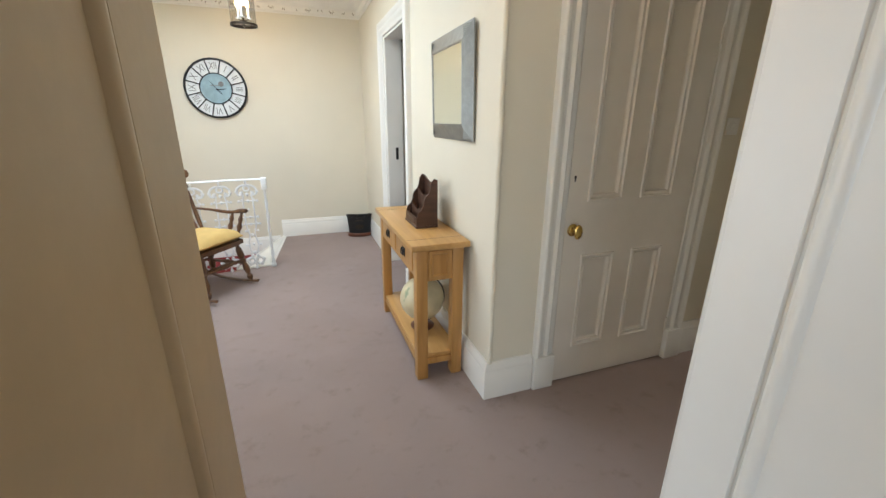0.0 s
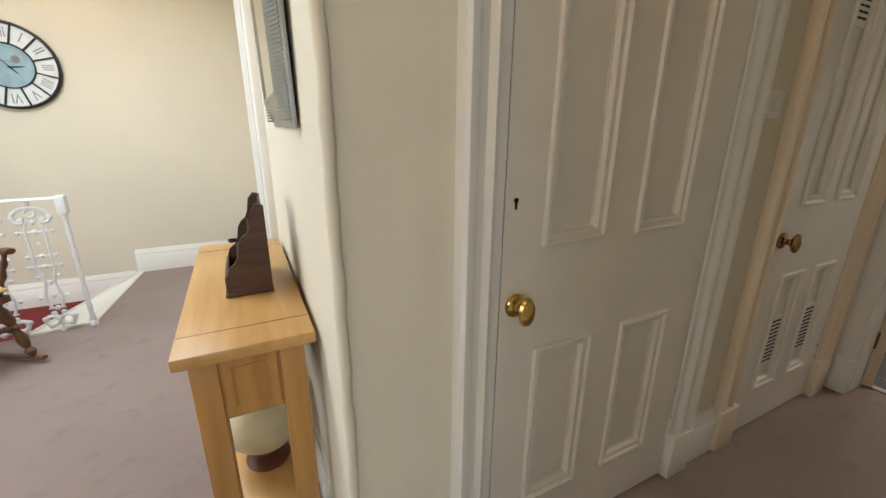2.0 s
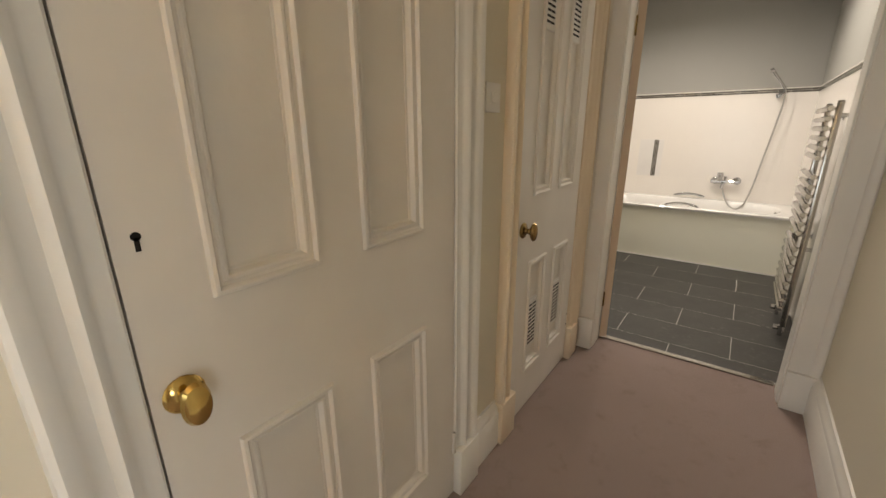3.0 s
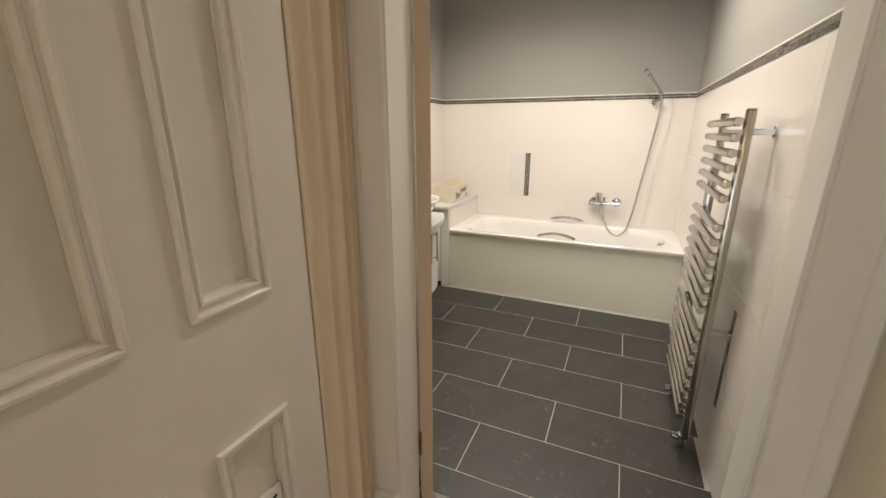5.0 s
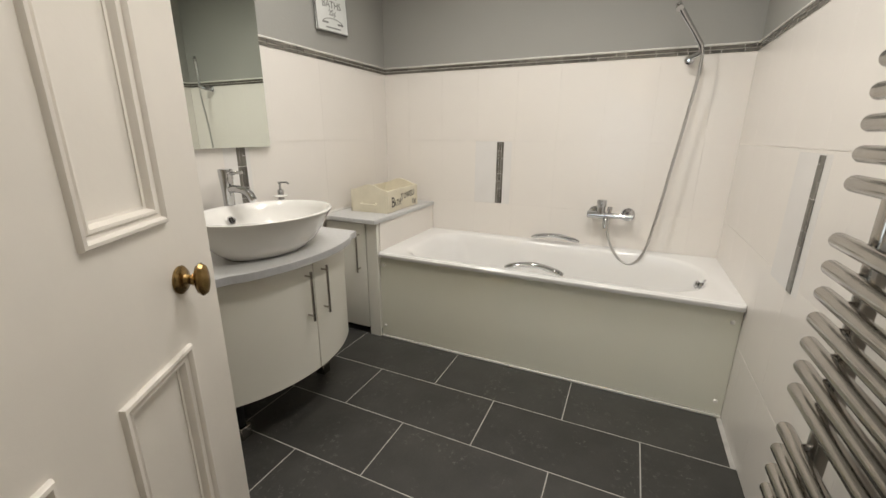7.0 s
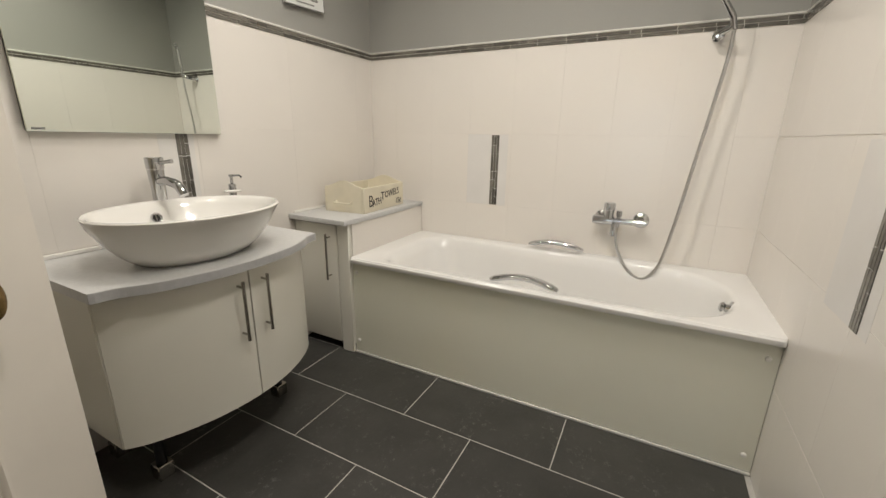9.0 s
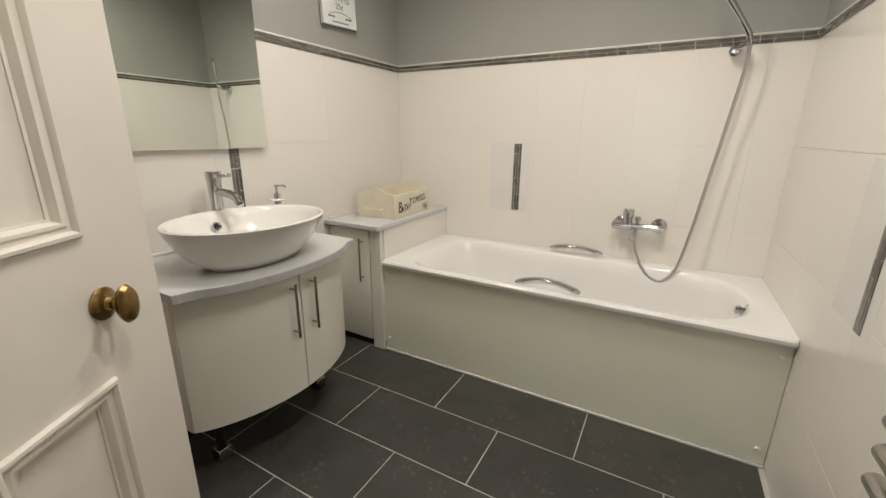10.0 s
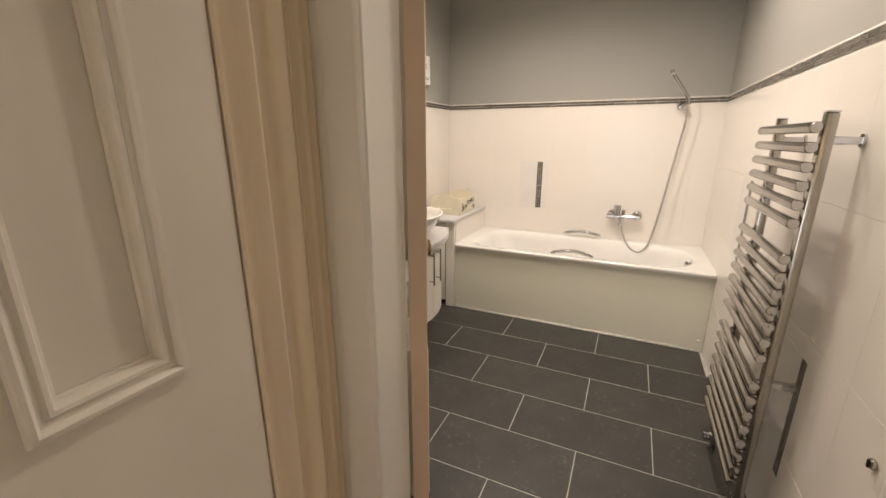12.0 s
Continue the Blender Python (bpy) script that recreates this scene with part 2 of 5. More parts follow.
gl.new(lands.outputs[2], gn["Principled BSDF"].inputs["Base Color"])
PLASTIC = material("white plastic", (0.78, 0.76, 0.71), 0.35, var=0.02)
HOLE = material("dark recess", (0.012, 0.010, 0.009), 0.9, var=0.1)
MIRROR = material("mirror silver", (0.80, 0.85, 0.79), 0.01, 1.0, var=0.0)
GLASS = glass_material()
NAVY = material("blue piping", (0.03, 0.05, 0.16), 0.5, var=0.1)
BULB = glow("warm lamp bulb", (1.0, 0.74, 0.40), 30)
LED = glow("downlight lens", (1.0, 0.9, 0.78), 12)

# mesh helpers


def link_mesh(name, bm, mat, parent=None, smooth=False):
    me = bpy.data.meshes.new(name)
    bmesh.ops.recalc_face_normals(bm, faces=bm.faces[:])
    bm.to_mesh(me)
    bm.free()
    me.materials.append(mat)
    if smooth:
        me.shade_smooth()
        me.set_sharp_from_angle(angle=radians(38))
    ob = new(name, me)
    ob.parent = parent
    return ob


def part(name, bm, mat, parent, label="", smooth=True):
    ob = link_mesh(name, bm, mat, parent, smooth)
    return tagged(ob, label) if label else ob


def thing(name, m, label, category, group=""):
    ob = new(name)
    ob.matrix_world = m
    return tagged(ob, label, category, group)


def add_box(bm, x0, x1, y0, y1, z0, z1, bevel=0.0, segs=2, m=None):
    r = bmesh.ops.create_cube(bm, size=1)
    vs = r["verts"]
    for v in vs:
        v.co = Vector((x0 + (v.co.x + 0.5) * (x1 - x0), y0 + (v.co.y + 0.5) * (y1 - y0), z0 + (v.co.z + 0.5) * (z1 - z0)))
    out = vs
    if bevel:
        es = list({e for v in vs for e in v.link_edges})
        rb = bmesh.ops.bevel(bm, geom=es, offset=bevel, segments=segs, affect="EDGES", profile=0.5)
        out = list({v for f in rb["faces"] for v in f.verts} | {v for v in vs if v.is_valid})
    if m is not None:
        bmesh.ops.transform(bm, matrix=m, verts=out)
    return out


def box(x0, x1, y0, y1, z0, z1, bevel=0.0, segs=2, m=None):
    bm = bmesh.new()
    add_box(bm, x0, x1, y0, y1, z0, z1, bevel, segs, m)
    return bm


def add_rings(bm, rings, cap0=True, cap1=True, closed=True):
    """Skins rings of equal length."""
    vs = [[bm.verts.new(p) for p in r] for r in rings]
    n = len(vs[0])
    for a, b in zip(vs, vs[1:]):
        for i in range(n if closed else n - 1):
            j = (i + 1) % n
            bm.faces.new((a[i], a[j], b[j], b[i]))
    if cap0 and closed:
        bm.faces.new(vs[0][::-1])
    if cap1 and closed:
        bm.faces.new(vs[-1])
    return vs


def add_lathe(bm, profile, at=(0, 0, 0), m=None, n=16):
    """Turned piece round z: profile rows (radius, height)."""
    m = m or Matrix.Translation(at)
    rings = [[m @ Vector((r * math.cos(2 * math.pi * i / n), r * math.sin(2 * math.pi * i / n), z)) for i in range(n)] for r, z in profile]
    add_rings(bm, rings)


def lathe(profile, at=(0, 0, 0), m=None, n=16):
    bm = bmesh.new()
    add_lathe(bm, profile, at, m, n)
    return bm


def along(a, b):
    """A frame at a whose z runs to b."""
    d = Vector(b) - Vector(a)
    return Matrix.Translation(a) @ d.to_track_quat("Z", "Y").to_matrix().to_4x4()


def add_tube(bm, pts, radius, n=10, flat=None, closed=False):
    """A round (or flattened) bar along points; radius is a number or one number a point."""
    pts = [Vector(p) for p in pts]
    rings, up = [], None
    for i, p in enumerate(pts):
        a, b = pts[i - 1 if i or closed else 0], pts[(i + 1) % len(pts) if i + 1 < len(pts) or closed else i]
        t = (b - a).normalized()
        if up is None:
            up = Vector((0, 0, 1)) if abs(t.z) < 0.9 else Vector((1, 0, 0))
        side = t.cross(up).normalized()
        up = side.cross(t).normalized()
        r = radius[i] if isinstance(radius, (list, tuple)) else radius
        ra, rb = (r, r) if flat is None else (r, r * flat)
        rings.append([p + side * (ra * math.cos(2 * math.pi * k / n)) + up * (rb * math.sin(2 * math.pi * k / n)) for k in range(n)])
    if closed:
        rings.append(rings[0])
        vs = [[bm.verts.new(q) for q in r] for r in rings[:-1]]
        vs.append(vs[0])
        for a, b in zip(vs, vs[1:]):
            for k in range(n):
                bm.faces.new((a[k], a[(k + 1) % n], b[(k + 1) % n], b[k]))
    else:
        add_rings(bm, rings)


def tube(pts, radius, n=10, flat=None, closed=False):
    bm = bmesh.new()
    add_tube(bm, pts, radius, n, flat, closed)
    return bm


def spline(pts, per=8):
    """A smooth curve through points."""
    pts = [Vector(p) for p in pts]
    ext = [pts[0] * 2 - pts[1], *pts, pts[-1] * 2 - pts[-2]]
    out = []
    for i in range(1, len(ext) - 2):
        p0, p1, p2, p3 = ext[i - 1:i + 3]
        for k in range(per):
            t = k / per
            out.append(0.5 * (2 * p1 + (p2 - p0) * t + (2 * p0 - 5 * p1 + 4 * p2 - p3) * t * t + (3 * p1 - p0 - 3 * p2 + p3) * t ** 3))
    out.append(pts[-1])
    return out


def add_sweep(bm, path, profile, m=None, closed=False):
    """A moulding: profile rows (offset to the path's left, height) along a path (u, v), mitred at its corners."""
    m = m or Matrix()
    n, rings = len(path), []
    for i, p in enumerate(path):
        p = Vector(p)
        a = Vector(path[i - 1]) if i or closed else None
        b = Vector(path[(i + 1) % n]) if i + 1 < n or closed else None
        d0 = (p - a).normalized() if a is not None else (b - p).normalized()
        d1 = (b - p).normalized() if b is not None else d0
        n0, n1 = Vector((-d0.y, d0.x)), Vector((-d1.y, d1.x))
        k = (n0 + n1)
        k = k / max(0.2, (1 + n0.dot(n1)))
        rings.append([m @ Vector((p.x + k.x * o, p.y + k.y * o, h)) for o, h in profile])
    if closed:
        vs = [[bm.verts.new(q) for q in r] for r in rings]
        vs.append(vs[0])
        c = len(profile)
        for a, b in zip(vs, vs[1:]):
            for k in range(c):
                bm.faces.new((a[k], a[(k + 1) % c], b[(k + 1) % c], b[k]))
    else:
        add_rings(bm, rings)


def sweep(path, profile, m=None, closed=False):
    bm = bmesh.new()
    add_sweep(bm, path, profile, m, closed)
    return bm


def add_prism(bm, outline, z0, z1, m=None):
    m = m or Matrix()
    add_rings(bm, [[m @ Vector((x, y, z)) for x, y in outline] for z in (z0, z1)])


def prism(outline, z0, z1, m=None):
    bm = bmesh.new()
    add_prism(bm, outline, z0, z1, m)
    return bm


def text_part(name, words, size, m, mat, parent, label="", depth=0.0008, squeeze=1.0):
    cu = bpy.data.curves.new(name, "FONT")
    cu.body, cu.size, cu.extrude, cu.align_x, cu.align_y, cu.resolution_u = words, size, depth, "CENTER", "CENTER", 2
    tmp = bpy.data.objects.new(name, cu)
    scene.collection.objects.link(tmp)
    bpy.context.view_layer.update()
    me = bpy.data.meshes.new_from_object(tmp.evaluated_get(bpy.context.evaluated_depsgraph_get()))
    bpy.data.objects.remove(tmp)
    bpy.data.curves.remove(cu)
    me.transform(m @ Matrix.Diagonal((squeeze, 1, 1, 1)))
    me.materials.clear()
    me.materials.append(mat)
    ob = new(name, me)
    ob.parent = parent
    return tagged(ob, label) if label else ob


def structure(name, bm, mat, label, category, smooth=False):
    return tagged(link_mesh(name, bm, mat, None, smooth), label, category, "", "structure")


# wall face frame: u along the wall, v up, w out of the wall
FACE_S = lambda y: Matrix(((1, 0, 0, 0), (0, 0, -1, y), (0, 1, 0, 0), (0, 0, 0, 1)))      # wall that faces -y
FACE_N = lambda y: Matrix(((-1, 0, 0, 0), (0, 0, 1, y), (0, 1, 0, 0), (0, 0, 0, 1)))      # faces +y, u = -x
FACE_W = lambda x: Matrix(((0, 0, -1, x), (-1, 0, 0, 0), (0, 1, 0, 0), (0, 0, 0, 1)))     # faces -x, u = -y

ARCH = [(0.0, 0.0), (0.0, 0.012), (0.004, 0.016), (0.022, 0.016), (0.030, 0.020), (0.036, 0.030), (0.044, 0.034), (0.052, 0.028), (0.058, 0.022),
        (0.072, 0.022), (0.080, 0.028), (0.090, 0.036), (0.104, 0.038), (0.112, 0.032), (0.115, 0.018), (0.115, 0.0)]
SKIRT = [(0.0, 0.0), (0.024, 0.0), (0.024, 0.150), (0.020, 0.156), (0.021, 0.166), (0.017, 0.178), (0.009, 0.190), (0.007, 0.202), (0.0, 0.205)]
PMOULD = [(0.0, -0.015), (0.0, 0.004), (0.003, 0.009), (0.009, 0.010), (0.013, 0.006), (0.014, 0.001), (0.020, -0.001), (0.024, 0.003), (0.029, 0.002), (0.032, -0.004), (0.034, -0.011), (0.038, -0.013), (0.038, -0.015)]

# ---- structure: floors, walls, ceilings ----
HALL_TOP, BATH_TOP = 2.62, 2.56
RAIL_EDGE = [(-0.415, 3.90), (-0.62, 3.885), (-0.85, 3.84), (-1.11, 3.77), (-1.305, 3.62), (-1.42, 3.38), (-1.45, 3.11), (-1.452, 2.80), (-1.45, 0.36)]

landing = [(-1.45, 0.30), (3.36, 0.30), (3.36, 1.50), (0.80, 1.50), (0.80, 5.02), (-0.30, 5.02)] + RAIL_EDGE[:-1]
structure("floor", prism(landing, -0.15, 0.0), CARPET, "mauve cut pile carpet across hall landing and corridor, worn and marked", "carpet")
structure("floor_room", box(-2.4, 2.0, -3.5, 0.298, -0.15, 0.0), CARPET, "mauve cut pile carpet in the room behind the hall door", "carpet")
structure("trim_landing_curve", sweep(RAIL_EDGE, [(0.004, -0.19), (0.004, -0.006), (-0.02, -0.006), (-0.02, -0.19)][::-1], None), GLOSS,
          "white painted fascia under the balustrade", "trim")
edge = [(-0.302, 4.969), (-0.413, 3.905)]
structure("trim_landing_edge", sweep(edge, [(0.003, -0.19), (0.003, 0.004), (-0.012, 0.012), (-0.045, 0.008), (-0.05, -0.19)][::-1], None), GLOSS,
          "white painted timber edge of the landing beside the stairs", "trim")
structure("trim_landing_corner", prism([(-0.352, 4.960), (-0.462, 3.930), (-0.73, 3.885)][::-1], -0.19, 0.004), GLOSS, "white painted corner board beside the stair head", "trim")
structure("trim_corner_nosing", tube([(-0.330, 4.955, 0.008), (-0.73, 3.887, 0.008)], 0.009, 8), GLOSS, "rounded white nosing along the corner board", "trim", True)
structure("floor_stairs", box(-2.3, -0.30, 0.25, 5.05, -0.40, -0.19), RED, "deep red carpet on the lower stair landing", "carpet")
structure("skirting_stairs_north", sweep([(-0.37, 4.97), (-2.2, 4.97)], [(o, h - 0.19) for o, h in SKIRT]), GLOSS, "white gloss skirting along the stairs", "skirting", True)
structure("skirting_stairs_west", sweep([(-2.2, 4.97), (-2.2, 0.36)], [(o, h - 0.19) for o, h in SKIRT]), GLOSS, "white gloss skirting along the stair wall", "skirting", True)


def wall(name, boxes, mat, label):
    bm = bmesh.new()
    for b in boxes:
        add_box(bm, *b)
    return structure(name, bm, mat, label, "wall")


wall("wall_hall_east", [(0.715, 0.865, 1.60, 2.93, 0, HALL_TOP), (0.715, 0.865, 3.68, 4.97, 0, HALL_TOP), (0.715, 0.865, 2.93, 3.68, 2.05, HALL_TOP)], CREAM,
     "cream painted hall wall with a doorway")
wall("wall_corridor_north", [(0.715, 1.09, 1.447, 1.60, 0, HALL_TOP), (1.09, 1.877, 1.447, 1.60, 2.04, HALL_TOP), (1.877, 2.295, 1.447, 1.60, 0, HALL_TOP),
                             (2.295, 2.967, 1.447, 1.60, 2.04, HALL_TOP), (2.967, 3.185, 1.447, 1.60, 0, HALL_TOP)], CREAM, "cream painted corridor wall with two doors")
wall("wall_hall_north", [(-2.35, 0.865, 4.97, 5.12, -0.4, HALL_TOP)], CREAM, "cream painted hall end wall with moulded cornice")
wall("wall_hall_west", [(-2.35, -2.2, 0.29, 0.48, -0.4, HALL_TOP), (-2.35, -2.2, 3.22, 4.97, -0.4, HALL_TOP), (-2.35, -2.2, 0.48, 3.22, -0.4, 0.02),
                        (-2.35, -2.2, 0.48, 3.22, 2.08, HALL_TOP)], CREAM, "cream painted stair wall with a tall window opening")
wall("wall_hall_south", [(-2.2, -0.225, 0.29, 0.36, -0.4, HALL_TOP), (-2.4, -0.225, 0.0, 0.29, -0.4, HALL_TOP), (-0.225, 0.64, 0.0, 0.36, 2.05, HALL_TOP),
                         (0.64, 3.185, 0.29, 0.36, 0, HALL_TOP), (0.64, 2.0, 0.0, 0.29, 0, HALL_TOP)], CREAM, "cream painted corridor wall beside the first doorway")
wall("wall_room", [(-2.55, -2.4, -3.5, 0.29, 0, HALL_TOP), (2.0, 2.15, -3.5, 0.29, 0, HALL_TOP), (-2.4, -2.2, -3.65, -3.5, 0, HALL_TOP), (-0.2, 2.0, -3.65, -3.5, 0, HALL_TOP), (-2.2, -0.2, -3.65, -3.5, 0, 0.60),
                   (-2.2, -0.2, -3.65, -3.5, 2.20, HALL_TOP)], DARKROOM,
     "unseen walls of the room behind, coloured dark brown to cut bounce")
wall("wall_bath_west", [(3.185, 3.295, 0.20, 0.457, 0, HALL_TOP), (3.185, 3.295, 1.364, 2.60, 0, HALL_TOP), (3.185, 3.295, 0.457, 1.364, 2.06, HALL_TOP)], CREAM,
     "painted wall round the bathroom doorway")
wall("wall_bath_north", [(3.295, 6.15, 2.446, 2.60, -0.02, BATH_TOP)], GREY, "grey painted bathroom wall above white tiles")
wall("wall_bath_east", [(6.016, 6.15, 0.20, 2.446, -0.02, BATH_TOP)], GREY, "grey painted bathroom wall above white tiles behind the bath")
wall("wall_bath_south", [(3.295, 6.016, 0.20, 0.346, -0.02, BATH_TOP)], GREY, "grey painted bathroom wall above white tiles behind the towel radiator")
# opening and shaft added out of view to admit the extra overhead light
bm = bmesh.new()
for b in ((-2.35, -1.5, 0.29, 5.12), (0.0, 3.295, 0.29, 5.12), (-1.5, 0.0, 0.29, 2.2), (-1.5, 0.0, 3.9, 5.12)):
    add_box(bm, *b, HALL_TOP, HALL_TOP + 0.1)
for b in ((-1.55, -1.5, 2.15, 3.95), (0.0, 0.05, 2.15, 3.95), (-1.5, 0.0, 2.15, 2.2), (-1.5, 0.0, 3.9, 3.95)):
    add_box(bm, *b, HALL_TOP + 0.1, HALL_TOP + 0.5)
structure("ceiling_hall", bm, CEIL, "cream painted hall ceiling with an added shaft for overhead light", "ceiling")
structure("ceiling_room", box(-2.55, 2.15, -3.65, 0.29, HALL_TOP, HALL_TOP + 0.1), CEIL, "cream painted room ceiling", "ceiling")
structure("ceiling_bath", box(3.295, 6.15, 0.20, 2.60, BATH_TOP, BATH_TOP + 0.1), BATHCEIL, "white painted bathroom ceiling", "ceiling")

# skirtings (the moulding lies to the left of each run)
for nm, pts in (("skirting_hall_east", [(0.715, 2.81), (0.715, 1.447), (0.965, 1.447)]), ("skirting_corridor_north", [(2.0, 1.447), (2.175, 1.447)]),
                ("skirting_hall_east_far", [(0.715, 4.97), (0.715, 3.80)]), ("skirting_hall_north", [(-0.34, 4.97), (0.715, 4.97)]),
                ("skirting_corridor_south", [(3.15, 0.36), (0.735, 0.36)]), ("skirting_hall_south", [(-0.32, 0.36), (-1.45, 0.36)])):
    structure(nm, sweep(pts, [(-o, h) for o, h in SKIRT]), GLOSS, "tall white gloss skirting board", "skirting", True)

# rounded bead on the outer wall corner, with thick uneven paint
random.seed(5)
bead = [(0.7225 + random.uniform(-0.0016, 0.0016), 1.4415 + random.uniform(-0.0016, 0.0016), 0.2 + k * 0.04) for k in range(61)]
structure("trim_corner_bead", tube(bead, [0.0125 + 0.0012 * math.sin(1.7 * k) for k in range(61)], 10), CREAM, "rounded cream corner bead with lumpy paint", "trim", True)

# cornice with small hanging drops
CORN = [(0.0, 0.0), (0.012, 0.0), (0.016, 0.012), (0.03, 0.018), (0.034, 0.075), (0.05, 0.085), (0.07, 0.10), (0.078, 0.125), (0.10, 0.14), (0.125, 0.17), (0.13, 0.19), (0.0, 0.19)]
structure("cornice", sweep([(0.715, 1.45), (0.715, 4.97), (-2.2, 4.97), (-2.2, 0.36)], [(o, h + HALL_TOP - 0.19) for o, h in CORN]), TRIM,
          "white plaster cornice with a band of small drops", "cornice", True)
bm = bmesh.new()
for k in range(24):
    cx = 0.66 - k * 0.122
    for dx, dz, lean in ((-0.020, 0.050, 30), (-0.008, 0.040, 12), (0.008, 0.038, -12), (0.021, 0.050, -30)):
        if random.random() < 0.75:
            bmesh.ops.create_icosphere(bm, subdivisions=1, radius=0.0048, matrix=Matrix.Translation((cx + dx, 4.934, HALL_TOP - 0.19 + dz)) @ pose(0, 0, 0, 0, lean) @ Matrix.Diagonal((1, 1, 2.3, 1)))
tagged(link_mesh("cornice_drops", bm, DROPBROWN, None, True), "dark brown plaster drops along the cornice", "plasterwork", "", "structure")


BROAD = [(0.0, 0.0), (0.0, 0.013), (0.003, 0.017), (0.076, 0.020), (0.080, 0.024), (0.090, 0.030), (0.106, 0.031), (0.113, 0.026), (0.115, 0.016), (0.115, 0.0)]


def architrave(name, m, u0, u1, top, label, profile=ARCH, paint=GLOSS):
    """Door casing on a wall face, with plinth blocks, from the floor round the opening."""
    bm = sweep([(u0, 0.15), (u0, top), (u1, top), (u1, 0.15)], profile, m)
    ob = structure(name, bm, paint, label, "architrave", True)
    for u in (u0, u1):
        a, b = (u - 0.118, u + 0.0015) if u == u0 else (u - 0.0015, u + 0.118)
        part("plinth_block", box(a, b, 0, 0.19, 0.0, 0.041, 0.004, 2, m), paint, ob)
    return ob


architrave("architrave_cupboard", FACE_S(1.447), 1.088, 1.879, 2.042, "moulded white gloss architrave round a panelled door")
architrave("architrave_vented", FACE_S(1.447), 2.293, 2.969, 2.042, "moulded cream gloss architrave round the vented door", ARCH, CREAMGLOSS)
structure("trim_reeded_filler", sweep([(3.085, 0.0), (3.085, 2.16)], [(0.0, 0.0), (0.0, 0.016), (-0.010, 0.024), (-0.020, 0.016), (-0.024, 0.012), (-0.034, 0.020), (-0.046, 0.020), (-0.052, 0.012),
          (-0.062, 0.022), (-0.074, 0.014), (-0.080, 0.008), (-0.099, 0.008), (-0.099, 0.0)], FACE_S(1.447)), CREAMGLOSS, "cream gloss reeded filler between two architraves", "trim", True)
architrave("architrave_bath", FACE_W(3.185), -1.344, -0.473, 2.04, "broad aged white architrave round the bathroom doorway", BROAD, DOORP)
architrave("architrave_hall", FACE_W(0.715), -3.68, -2.93, 2.05, "moulded white gloss architrave round the hall doorway")
architrave("architrave_entry", FACE_N(0.36), -0.623, 0.209, 2.03, "moulded white gloss architrave round the entry doorway")


def lining(name, bxs, label):
    bm = bmesh.new()
    for b in bxs:
        add_box(bm, *b, 0.003, 1)
    return structure(name, bm, GLOSS, label, "door lining", True)


lining("lining_bath", [(3.183, 3.312, 1.340, 1.364, 0, 2.05), (3.183, 3.297, 0.457, 0.481, 0, 2.05), (3.183, 3.297, 0.481, 1.340, 2.03, 2.05)], "white gloss bathroom door lining")
lh = lining("lining_hall", [(0.713, 0.867, 3.66, 3.68, 0, 2.05), (0.713, 0.867, 2.93, 2.95, 0, 2.05), (0.713, 0.867, 2.95, 3.66, 2.03, 2.05)], "white gloss lining of the hall doorway")
part("keeper", box(0.790, 0.816, 3.655, 3.6605, 1.01, 1.12, 0.002, 1), BLACK, lh, "black latch keeper")
JAMB = [(0.025, 0.0), (0.0, 0.0), (0.0, 0.204), (-0.004, 0.208), (-0.007, 0.217), (-0.005, 0.228), (0.0, 0.234), (0.006, 0.236), (0.006, 0.242), (0.0, 0.246), (0.0, 0.360), (0.002, 0.362), (0.025, 0.362)]
bm = prism([(0.615 + o, y) for o, y in JAMB], 0.0, 2.05)
structure("lining_entry", bm, GLOSS, "white gloss lining of the entry doorway with rounded stop bead", "door lining", True)
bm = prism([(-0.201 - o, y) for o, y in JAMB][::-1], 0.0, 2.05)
structure("lining_entry_hinge_side", bm, JAMBSHADE, "gloss lining of the entry doorway coloured brown for its shaded side, chipped and marked", "door lining", True)
structure("lining_entry_head", box(-0.201, 0.615, 0.0, 0.362, 2.03, 2.05), GLOSS, "white gloss head of the entry doorway", "door lining")
architrave("architrave_entry_room", FACE_S(0.0), -0.209, 0.623, 2.03, "moulded white gloss architrave on the room side")
structure("threshold", box(3.335, 3.375, 0.481, 1.340, 0.0, 0.008, 0.003, 1), STEEL, "thin metal carpet bar at the bathroom threshold", "threshold")


